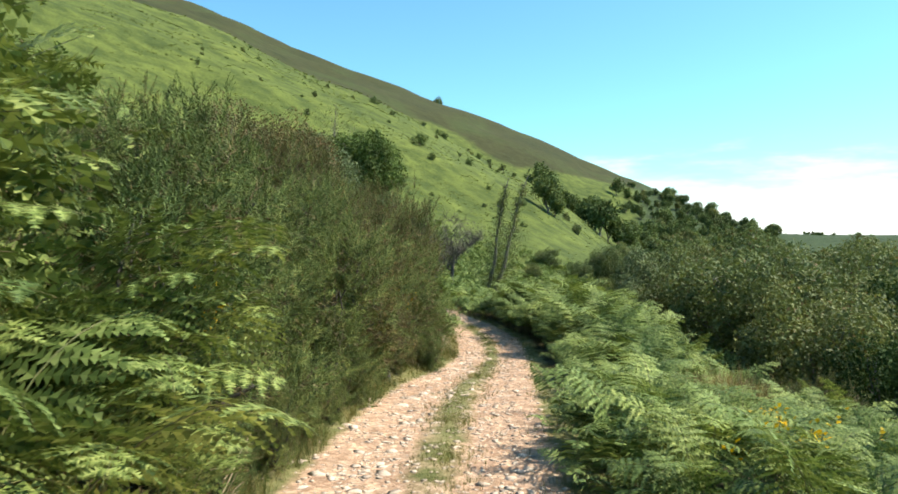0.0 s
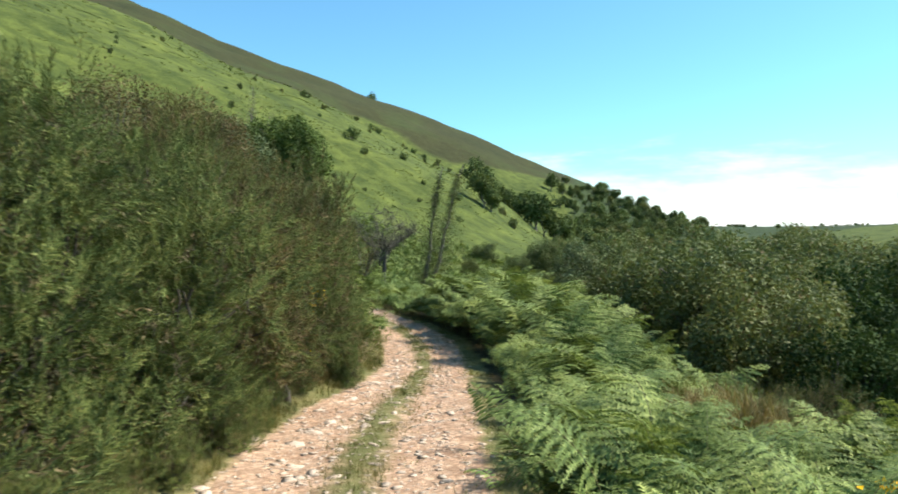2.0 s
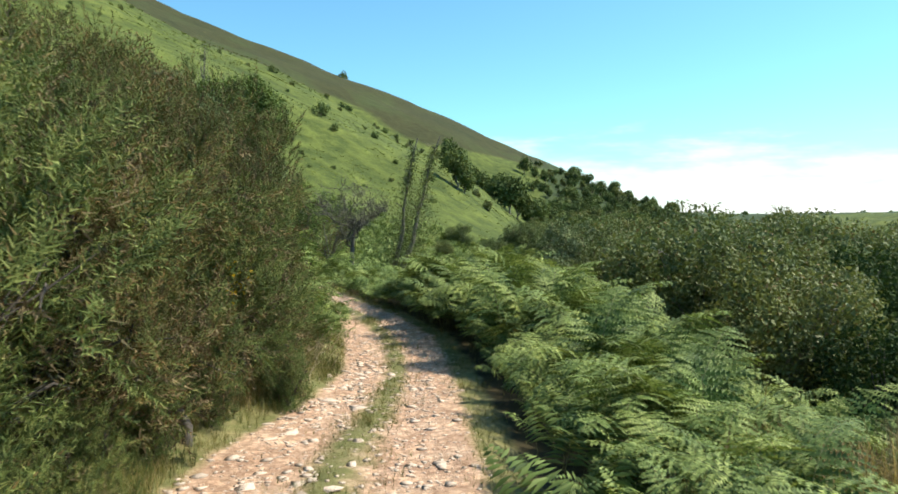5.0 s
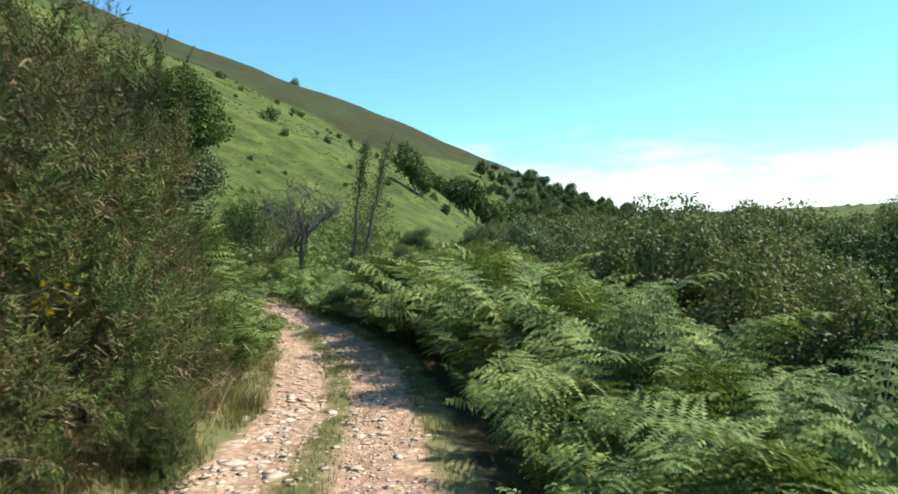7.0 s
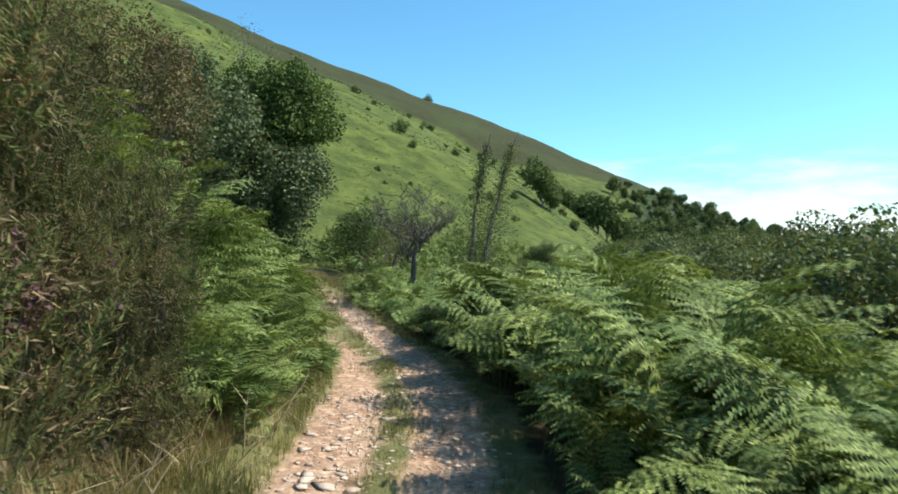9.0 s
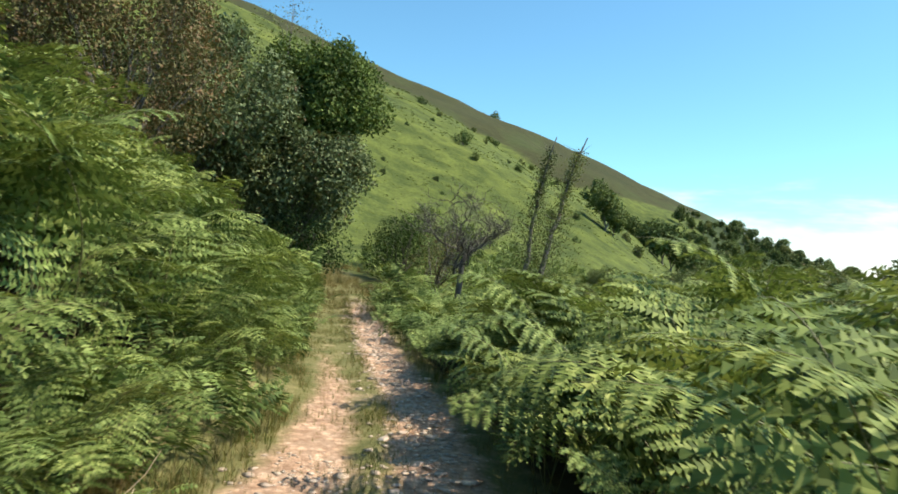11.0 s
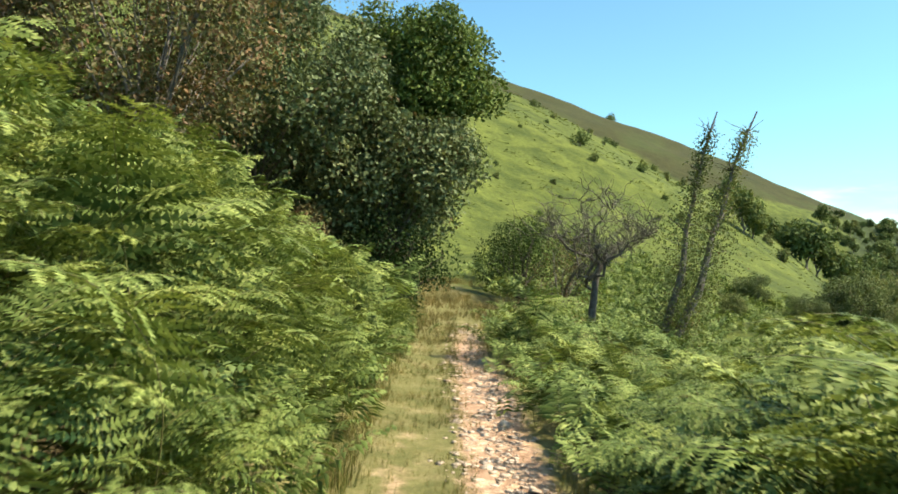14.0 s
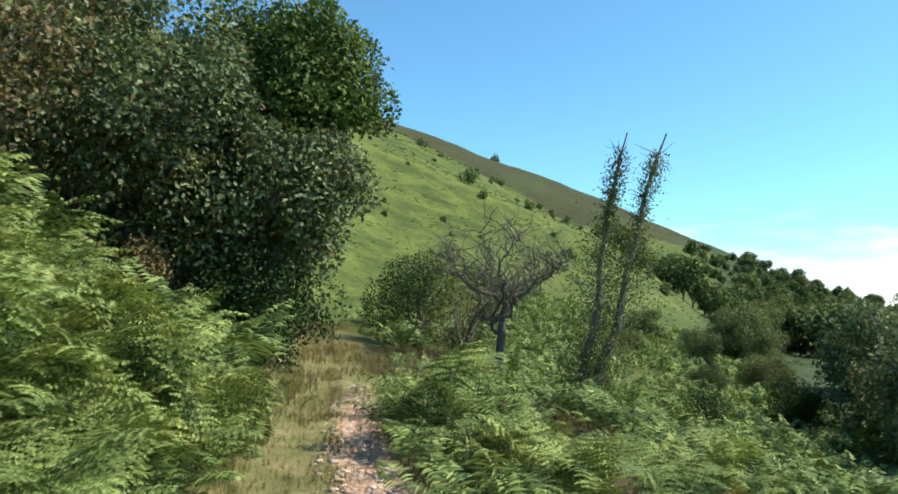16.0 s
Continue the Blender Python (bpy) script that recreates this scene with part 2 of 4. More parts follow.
def turns(ahead, spin):
    """Rotations that lay local y along ahead, with a spin about it."""
    y = unit(ahead)
    up = np.where(np.abs(y[:, 2:3]) > 0.95, np.array([[1.0, 0, 0]]), np.array([[0, 0, 1.0]]))
    x = unit(np.cross(y, up))
    z = np.cross(x, y)
    c, s = np.cos(spin)[:, None], np.sin(spin)[:, None]
    return np.stack([x * c + z * s, y, z * c - x * s], axis=-1)


def facing(ahead, normal):
    """Rotations that lay local y along ahead and keep local z near normal."""
    y = unit(ahead)
    x = unit(np.cross(y, normal))
    return np.stack([x, y, np.cross(x, y)], axis=-1)


def upright(angle):
    c, s, o, i = np.cos(angle), np.sin(angle), np.zeros_like(angle), np.ones_like(angle)
    return np.stack([np.stack([c, -s, o], -1), np.stack([s, c, o], -1), np.stack([o, o, i], -1)], axis=1)


def tube(heap, points, radii, sides=5):
    points = np.asarray(points, float)
    along = unit(np.gradient(points, axis=0))
    a = np.cross(along, np.array([0.31, 0.9, 0.2]))
    a = unit(a)
    b = np.cross(along, a)
    ang = np.linspace(0, 2 * np.pi, sides, endpoint=False)
    ring = points[:, None] + np.asarray(radii)[:, None, None] * (np.cos(ang)[None, :, None] * a[:, None] + np.sin(ang)[None, :, None] * b[:, None])
    f = []
    for i in range(len(points) - 1):
        for j in range(sides):
            p, q = i * sides + j, i * sides + (j + 1) % sides
            f += [(p, q, q + sides), (p, q + sides, p + sides)]
    heap.add(ring.reshape(-1, 3), f)


def limb(start, end, bend, steps, r):
    t = np.linspace(0, 1, steps)[:, None]
    p = np.asarray(start) * (1 - t) + np.asarray(end) * t
    wob = np.cumsum(r.normal(0, bend, (steps, 3)), axis=0)
    wob -= t * wob[-1]
    return p + wob


def wave(x, y, seed, size):
    """Smooth noise in about -1..1 for arrays."""
    r = np.random.default_rng(seed)
    out = 0
    for k in range(6):
        a, ph = r.uniform(0, 2 * np.pi, 2)
        f = (2 * np.pi / size) * r.uniform(0.6, 1.8)
        out = out + np.sin((x * np.cos(a) + y * np.sin(a)) * f + ph)
    return out / 3.2


# ---------------------------------------------------------------- the lie of the land
def path_edges(y):
    left = np.interp(y, [-8, 0, 5, 9, 11, 13.3, 15, 18, 20, 22, 24, 26, 29, 31, 39, 48], [-1.0, -1.25, -1.2, -1.0, -0.75, -0.05, 0.25, 0.2, -0.1, -0.7, -1.2, -1.7, -2.4, -2.8, -5.0, -8.5])
    right = np.interp(y, [-8, 0, 5, 9.3, 13, 15, 17.5, 20, 22, 24, 26, 28, 31.4, 39, 48], [0.8, 0.75, 0.9, 1.25, 1.6, 1.75, 1.75, 1.2, 0.6, 0.1, -0.4, -1.0, -1.8, -3.9, -7.0])
    return left, right


def path_height(y):
    return np.interp(y, [-40, -8, 0, 5.87, 10.64, 14.3, 17.2, 20.5, 26, 32, 38, 48, 62], [3.0, 0.8, 0.0, -0.57, -1.04, -1.28, -1.27, -1.25, -1.29, -1.3, -1.15, -0.6, 0.0])


HUB = (0.8, 12.0)
SPUR_AT, RIDGE_AT = 150.0, 330.0      # how far off the green spur and the moor behind it crest
SPUR = ([-180, -150, -120, -90, -60, -40, -30, -19.5, -13.4, -8.2, -3.0, 2.3, 4.7, 7.6, 10.9, 14.6, 18, 25, 32, 38, 42, 46, 60, 90, 140, 180],
        [3, 8, 17, 24, 23, 21, 19.2, 16.6, 14.2, 12.4, 10.3, 7.3, 6.0, 4.5, 2.1, -0.7, -2.4, -3.2, -2.6, -1.0, -0.2, 0.3, 2, 4, 3, 3])
RIDGE = ([-180, -120, -90, -60, -40, -30, -19.5, -13.4, -8.2, -1.3, 4.7, 10.8, 15.4, 19.8, 23.2, 26, 29, 32, 36, 40, 44, 60, 90, 140, 180],
         [4, 18, 25, 24, 21.6, 20, 17.7, 15.5, 13.9, 11.6, 9.5, 6.9, 4.7, 2.7, 1.3, 0.35, 0.0, -0.2, 0.1, 0.25, 0.2, 2.5, 4.5, 3.5, 4])


def height(x, y):
    x, y = np.asarray(x, float), np.asarray(y, float)
    left, right = path_edges(y)
    a, b = np.maximum(left - x, 0), np.maximum(x - right, 0)
    bank = (0.62 - 0.14 * np.clip((y - 18) / 4, 0, 1)) * (np.sqrt(a * a + 0.15) - 0.387) + 0.10 * wave(x, y, 3, 2.6) * np.minimum(a, 1)
    drop = (0.08 + 0.07 * np.clip((y - 24) / 10, 0, 1)) * b + np.interp(y, [20, 26], [0.62, 0.36]) * np.maximum(b - np.interp(y, [20, 26], [2.7, 3.2]), 0)
    drop = 4.6 * (1 - np.exp(-drop / 4.6)) + 0.10 * wave(x, y, 4, 3.4) * np.minimum(b, 1)
    rut = np.clip((x - left) / np.maximum(right - left, 0.2), 0, 1)
    near = path_height(y) + bank - drop - 0.05 * np.sin(rut * np.pi) ** 2 + 0.045 * np.exp(-((rut - 0.5) / 0.12) ** 2) + 0.012 * wave(x, y, 5, 0.7)
    dx, dy = x - HUB[0], y - HUB[1]
    r, az = np.hypot(dx, dy), np.degrees(np.arctan2(dx, dy))
    spur = 0.6 + SPUR_AT * np.tan(np.radians(np.interp(az, *SPUR)))
    ridge = 0.6 + RIDGE_AT * np.tan(np.radians(np.interp(az, *RIDGE)))
    rise = np.clip(r / SPUR_AT, 0, 1)
    inner = spur * rise ** 1.15 - 3.0 * (1 - rise)
    q = np.clip((r - SPUR_AT) / (RIDGE_AT - SPUR_AT), 0, 1)
    middle = spur + (ridge - spur) * q ** 1.3 - 7 * np.sin(np.pi * np.clip(q * 1.6, 0, 1)) * np.clip((az + 8) / 8, 0, 1) * np.clip((20 - az) / 8, 0, 1)
    outer = ridge + (2.0 - ridge) * np.clip((r - RIDGE_AT) / 900, 0, 1) ** 1.5
    outer = np.where(r > 1230, 2.0 + (r - 1230) * 0.001, outer)
    far = np.where(r < SPUR_AT, inner, np.where(r < RIDGE_AT, middle, outer))
    far = far + (wave(x, y, 8, 30) * 0.7 + wave(x, y, 9, 11) * 0.22) * np.clip(r / 120, 0, 1)
    w = np.clip((r - 34) / 70, 0, 1)
    w = w * w * (3 - 2 * w)
    return near * (1 - w) + far * w


def build_ground():
    radii = np.concatenate([np.arange(0.02, 26, 0.17), np.geomspace(26.2, 5000, 100)])
    steps = 420
    ang = np.linspace(0, 2 * np.pi, steps, endpoint=False)
    R, A = np.meshgrid(radii, ang, indexing="ij")
    X, Y = HUB[0] + R * np.sin(A), HUB[1] + R * np.cos(A)
    Z = height(X, Y)
    n = len(radii)
    idx = np.arange(n * steps).reshape(n, steps)
    nxt = np.roll(idx, -1, axis=1)
    quads = np.stack([idx[:-1], idx[1:], nxt[1:], nxt[:-1]], -1).reshape(-1, 4)
    me = mesh_of("ground", np.stack([X, Y, Z], -1).reshape(-1, 3), quads, GROUND)
    left, right = path_edges(Y)
    width = np.maximum(right - left, 0.2)
    u = (X - left) / width
    ends = np.clip((33 - Y) / 5, 0, 1)
    later = np.clip((Y - 16.8) / 5.5, 0, 1)
    on = np.clip(np.minimum(X - left, right - X) / 0.3 + 0.5, 0, 1)
    middle = np.exp(-((u - 0.50) / 0.14) ** 2) * np.clip((Y - 3) / 3, 0, 1)
    gravel = on * (1 - 0.75 * middle) * ends
    gravel = gravel * (1 - later) + later * on * ends * np.maximum(np.clip((u - 0.45) / 0.2, 0.12, 1), 0.62 * np.exp(-((u - 0.2) / 0.13) ** 2) * np.clip((26 - Y) / 6, 0, 1))
    turf = np.clip(np.minimum(X - left + 0.6 + 0.7 * later, right + 0.35 - X) / 0.3 + 0.5, 0, 1) * np.clip((46 - Y) / 6, 0, 1)
    litter = np.clip((34 - R) / 10, 0, 1) * 0.9
    AZ = np.degrees(np.arctan2(X - HUB[0], Y - HUB[1]))
    climb = np.degrees(np.arctan2(Z - 0.6, R))
    deep = np.interp(AZ, [-8, 0, 5, 8, 11, 15, 18, 20], [2.2, 2.4, 3.4, 2.6, 1.9, 1.0, 0.4, 0.0])
    moor = np.clip((R - SPUR_AT * 1.06) / 14, 0, 1) * np.clip((climb - np.interp(AZ, *RIDGE) + deep) / 0.5, 0, 1) * np.clip((20 - AZ) / 3, 0, 1) * np.clip((AZ + 75) / 10, 0, 1)
    moor = np.maximum(moor, np.clip((R - 520) / 60, 0, 1) * np.clip((AZ - 30) / 4, 0, 1) * np.clip((60 - AZ) / 4, 0, 1) * 0.8)
    woods = np.clip((R - 36) / 14, 0, 1) * np.clip((AZ - 12.5 - np.clip((R - 140) / 60, 0, 1) * 2) / 3, 0, 1) * np.clip((37 + np.clip((R - 300) / 100, 0, 1) * 200 - AZ) / 3, 0, 1) * np.clip((55 - AZ) / 4, 0, 1)
    for name, value in (("earth", gravel), ("turf", turf), ("litter", litter), ("moor", moor), ("woods", woods)):
        me.attributes.new(name, "FLOAT", "POINT").data.foreach_set("value", value.ravel().astype(np.float32))
    me.polygons.foreach_set("use_smooth", np.ones(len(me.polygons), bool))
    return tagged(new("ground", me), "stony footpath between grassy verges on a fern-covered hillside", "ground", kind="structure")


build_ground()


# low bank of white summer cloud far off, along the horizon
def build_cloud_bank():
    m, n, l, p = shader("cloud_white")
    geo = n.new("ShaderNodeNewGeometry")
    stretch = n.new("ShaderNodeMapping")
    stretch.inputs["Scale"].default_value = (0.0016, 0.0016, 0.0075)
    l.new(geo.outputs["Position"], stretch.inputs["Vector"])
    puff = noise_tex(n, l, 1.0, 7, 0.58, stretch.outputs[0])
    lift = n.new("ShaderNodeSeparateXYZ")
    l.new(geo.outputs["Position"], lift.inputs[0])
    fade = n.new("ShaderNodeMapRange")
    fade.inputs["From Min"].default_value, fade.inputs["From Max"].default_value = 30.0, 760.0
    fade.inputs["To Min"].default_value, fade.inputs["To Max"].default_value = 0.30, -0.32
    l.new(lift.outputs["Z"], fade.inputs["Value"])
    add = n.new("ShaderNodeMath")
    add.operation = "ADD"
    l.new(puff, add.inputs[0]), l.new(fade.outputs[0], add.inputs[1])
    cut = n.new("ShaderNodeMapRange")
    cut.interpolation_type = "SMOOTHSTEP"
    cut.inputs["From Min"].default_value, cut.inputs["From Max"].default_value = 0.40, 0.95
    l.new(add.outputs[0], cut.inputs["Value"])
    glow, clear, blend = n.new("ShaderNodeEmission"), n.new("ShaderNodeBsdfTransparent"), n.new("ShaderNodeMixShader")
    glow.inputs["Color"].default_value, glow.inputs["Strength"].default_value = (0.93, 0.97, 1.0, 1), 1.05
    l.new(cut.outputs[0], blend.inputs[0]), l.new(clear.outputs[0], blend.inputs[1]), l.new(glow.outputs[0], blend.inputs[2])
    l.new(blend.outputs[0], n["Material Output"].inputs["Surface"])
    steps, rows = 96, 8
    a = np.linspace(0, 2 * np.pi, steps, endpoint=False)
    h = np.linspace(-60, 1100, rows)
    H, A = np.meshgrid(h, a, indexing="ij")
    idx = np.arange(rows * steps).reshape(rows, steps)
    nxt = np.roll(idx, -1, axis=1)
    quads = np.stack([idx[:-1], nxt[:-1], nxt[1:], idx[1:]], -1).reshape(-1, 4)
    ob = new("backdrop", mesh_of("backdrop", np.stack([4300 * np.sin(A), 4300 * np.cos(A), H], -1).reshape(-1, 3), quads, m))
    ob.visible_shadow = False
    return tagged(ob, "thin white haze and low cloud along the horizon", "sky", kind="structure")


build_cloud_bank()


# ---------------------------------------------------------------- bracken
def frond_shape(r, pairs, pinnules, length, stem, droop):
    """A fern frond: stem upright, blade arching over along +y; returns leaf and stem meshes as verts and tris."""
    leaf, stalk = Heap(), Heap()
    n = 16
    t = np.linspace(0, 1, n)
    ang = np.radians(84) - np.radians(84 + droop) * np.clip((t - 0.3) / 0.7, 0, 1) ** 1.1
    step = (stem + length) / (n - 1)
    pts = np.zeros((n, 3))
    pts[1:, 1] = np.cumsum(np.cos(ang[:-1]) * step)
    pts[1:, 2] = np.cumsum(np.sin(ang[:-1]) * step)
    pts[:, 0] = 0.05 * np.sin(t * 3 + r.uniform(0, 6)) * t
    few = slice(None) if pinnules > 6 else slice(0, None, 5)
    tube(stalk, pts[few], (0.0055 * (1 - 0.8 * t))[few], 3)
    total = stem + length
    for k in range(pairs):
        s = (stem * 0.92 + length * 1.03 * (k / pairs) ** 0.92) / total
        i = min(s * (n - 1), n - 1.001)
        a, w = int(i), i - int(i)
        base = pts[a] * (1 - w) + pts[a + 1] * w
        along = unit(pts[a + 1] - pts[a])
        normal = unit(np.cross(np.array([1.0, 0, 0]), along))
        reach = 0.48 * length * (1 - (k / pairs)) ** 0.8 * (0.8 if k == 0 else 1) + 0.02
        gap = length / pairs
        for side in (-1, 1):
            out = unit(np.array([side, 0, 0]) * 0.9 + along * (0.28 + r.normal(0, 0.08)) + normal * r.normal(0.02, 0.10))
            fall = r.uniform(0.1, 0.42)
            u = np.linspace(0, 1, pinnules + 1)
            spine = base + out * (u * reach)[:, None] + np.array([0, 0, -1.0]) * (fall * reach * u ** 2)[:, None]
            wide = unit(np.cross(out, normal))
            if pinnules <= 2:
                half = gap * (0.44 if pinnules == 2 else 0.5)
                v = np.array([spine[0], spine[1] + wide * half, spine[1] - wide * half, spine[-1], spine[1] + normal * half * 0.4])
                if pinnules == 1:
                    mid_ = (spine[0] + spine[1]) / 2
                    leaf.add(np.array([spine[0], mid_ + wide * half, spine[1], mid_ - wide * half]), [(0, 1, 2), (0, 2, 3)])
                    continue
                leaf.add(v, [(0, 1, 4), (0, 4, 2), (1, 3, 4), (4, 3, 2)])
                continue
            v, f = [], []
            for j in range(pinnules):
                half = gap * 0.62 * (1 - u[j]) ** 0.6 + 0.004
                g = spine[j] + (spine[j + 1] - spine[j]) * 1.0
                for e in (-1, 1):
                    tip = spine[j] * 0.3 + spine[j + 1] * 0.7 + wide * e * half + out * half * 0.35 + normal * r.normal(0, 0.12) * half
                    q = len(v)
                    v += [spine[j], g, tip]
                    f.append((q, q + 1, q + 2))
            leaf.add(np.array(v), f)
    return np.concatenate(leaf.v), np.concatenate(leaf.f), np.concatenate(stalk.v), np.concatenate(stalk.f)


FR = np.random.default_rng(21)
FINE = [frond_shape(FR, 14, 10, FR.uniform(0.62, 0.85), FR.uniform(0.55, 0.8), FR.uniform(-25, 38)) for _ in range(5)]
COARSE = [frond_shape(FR, 13, 2, FR.uniform(0.62, 0.85), FR.uniform(0.55, 0.8), FR.uniform(-25, 38)) for _ in range(5)]
SPARE = [frond_shape(FR, 8, 1, FR.uniform(0.62, 0.85), FR.uniform(0.55, 0.8), FR.uniform(-25, 38)) for _ in range(5)]
MEDIUM = [frond_shape(FR, 13, 6, FR.uniform(0.62, 0.85), FR.uniform(0.55, 0.8), FR.uniform(-25, 38)) for _ in range(5)]
FROND_MESH = [mesh_of("frond", a, b, BRACKEN) for a, b, _, _ in FINE]
STALK_MESH = [mesh_of("stalk", c, d, STEM) for _, _, c, d in FINE]


def bracken_clump(r, count):
    top = tagged(new("bracken_fern"), "green bracken fern with arching feathery fronds beside the path", "fern", "bracken along the path")
    for i in range(count):
        k = int(r.integers(5))
        a = 360 * i / count + r.uniform(-35, 35)
        m = pose(r.normal(0, 0.10), r.normal(0, 0.10), 0, r.uniform(-22, 8), r.normal(0, 14), a) @ Matrix.Scale(r.uniform(0.7, 1.08), 4)
        f = part("frond", FROND_MESH[k], top, at=m)
        part("stalk", STALK_MESH[k], f, "thin brown-green stalk")
    return top


CLUMPS = [bracken_clump(np.random.default_rng(40 + i), 7 + i % 2) for i in range(6)]
first_use = set()


def place_thing(kinds, k, m):
    """Put the original itself at its first place, and copies after that."""
    ob = kinds[k]
    if ob.name not in first_use:
        first_use.add(ob.name)
        s = m.to_scale()
        ob.matrix_basis = m
        ob["size"] = s[0]
        return ob
    made = copy_thing(ob, m.normalized())
    made.scale = m.to_scale()
    return made


def ground_at(x, y):
    return float(height(np.array([x]), np.array([y]))[0])


def bracken_zone(x, y):
    """Where bracken grows: 0..1, and its height."""
    left, right = path_edges(y)
    b, a = x - right, left - x
    g = np.where((b > np.interp(y, [8, 11, 18, 20, 22.5], [0.12, 0.2, 0.3, 0.5, 0.6])) & (b < np.interp(y, [20, 26], [3.2, 5.5])) & (y > 1.0) & (y < 34), 1.0, 0.0)
    g = np.where((y > 23.5) & (wave(x, y, 31, 5) < -0.1), 0.0, g)
    g = np.where(np.hypot((x - 3.6) / 0.85, (y - 8.9) / 1.5) < 1, 0.0, g)
    l = np.where((a > 0.3) & (a < np.interp(y, [15, 17, 18.5], [0.9, 1.4, 6.5])) & (y > 15.5) & (y < 28.5), 1.0, 0.0)
    l = np.where((a > 0.15) & (a < 2.8) & (y < 4.2) & (y > 0.7), 1.0, l)
    walker = np.interp(y, [0, 3, 6, 8, 10.6, 14.3, 16.5, 18.5, 20.5], [0, 0.42, 0.45, 0.85, 1.39, 1.65, 1.32, 0.63, 0.3])
    reach = np.where(y < 21.5, np.abs(x - walker), 2.0)
    g = np.where(reach < np.interp(y, [8, 10, 15.5, 17, 20], [0.55, 0.66, 0.72, 0.95, 0.95]), 0.0, g)
    l = np.where((reach < 0.75) | (np.hypot(x, y) < 1.65), 0.0, l)
    right_side = np.interp(y, [0, 6, 10, 12.5, 15, 21.5, 23, 27], [0.78, 0.8, 0.86, 1.0, 1.25, 1.25, 0.66, 0.52]) * np.interp(b - 0.25 * np.maximum(y - 14, 0), [0, 1.4, 3.2], [1.0, 0.95, 0.72])
    left_side = np.interp(a, [0.3, 0.8, 1.5], [0.55, 0.85, 1.0]) * np.interp(y, [16, 18, 22], [1.22, 1.18, 1.0])
    tall = np.where(b > 0, right_side, left_side) * (1 + 0.2 * wave(x, y, 32, 2.2))
    tall = np.where((a > 0) & (y < 5), np.interp(a, [0.15, 0.7, 1.3], [0.85, 1.4, 1.75]), tall)
    tall = tall * np.interp(reach, [0.55, 0.8, 1.0, 1.3], [0.38, 0.54, 0.8, 1.0])
    tall = np.where((b > 0) & (y > 18), tall * np.interp(reach, [0.8, 1.5, 2.1], [0.6, 0.72, 1.0]), tall)
    return np.maximum(g, l), tall


def plant_bracken():
    r = np.random.default_rng(5)
    # jittered grid of places, fine plants next to the path, coarser stuff past that
    gx, gy = np.meshgrid(np.arange(-8, 8.5, 0.45), np.arange(0, 37, 0.42))
    x, y = gx.ravel() + r.uniform(-0.2, 0.2, gx.size), gy.ravel() + r.uniform(-0.2, 0.2, gx.size)
    keep, tall = bracken_zone(x, y)
    ok = (keep > 0.5) & (r.uniform(0, 1, len(x)) > 0.12)
    x, y, tall = x[ok], y[ok], tall[ok]
    z = height(x, y)
    left, right = path_edges(y)
    edge = np.maximum(x - right, left - x)
    near = (edge < 2.6) & (y < 25)
    walker = np.interp(y, [0, 3, 6, 8, 10.6, 14.3, 16.5, 18.5, 20.5, 24], [0, 0.42, 0.45, 0.85, 1.39, 1.65, 1.32, 0.63, 0.3, -0.5])
    order = np.argsort(np.where(near, np.abs(x - walker), 99))
    chosen = order[: min(int(near.sum()), 280)]
    for i in chosen:
        place_thing(CLUMPS, int(r.integers(6)), pose(x[i], y[i], z[i] - 0.03, 0, 0, r.uniform(0, 360)) @ Matrix.Scale(tall[i] * r.uniform(0.9, 1.12), 4))
    rest = np.ones(len(x), bool)
    rest[chosen] = False
    tall = tall * r.uniform(0.78, 1.15, len(x))
    close = rest & (edge < 3.8) & (y < 27)
    return [(x[q], y[q], z[q], tall[q]) for q in (close, rest & ~close)]


def bracken_stuff(name, x, y, z, tall, per, label, shapes=COARSE):
    r = np.random.default_rng(6)
    heap, stalks = Heap(), Heap()
    n = len(x) * per
    px = np.repeat(x, per) + r.normal(0, 0.13, n)
    py = np.repeat(y, per) + r.normal(0, 0.13, n)
    pz = np.repeat(z, per) - 0.03
    s = np.repeat(tall, per) * r.uniform(0.75, 1.15, n)
    kind = r.integers(0, 5, n)
    for k in range(5):
        q = kind == k
        spin = r.uniform(0, 2 * np.pi, q.sum())
        lean = np.stack([r.normal(0, 0.2, q.sum()), r.normal(0, 0.2, q.sum()), np.ones(q.sum())], -1)
        turn = facing(np.stack([np.sin(spin), np.cos(spin), -lean[:, 0] * np.sin(spin) - lean[:, 1] * np.cos(spin)], -1), unit(lean))
        v, f, sv, sf = shapes[k]
        at = np.stack([px[q], py[q], pz[q]], -1)
        heap.scatter(v, f, at, turn, s[q])
        stalks.scatter(sv, sf, at, turn, s[q])
    top = tagged(new(name), label, "fern", kind="stuff")
    part("fronds", heap.mesh("fronds", BRACKEN), top)
    part("stalks", stalks.mesh("stalks", STEM), top)


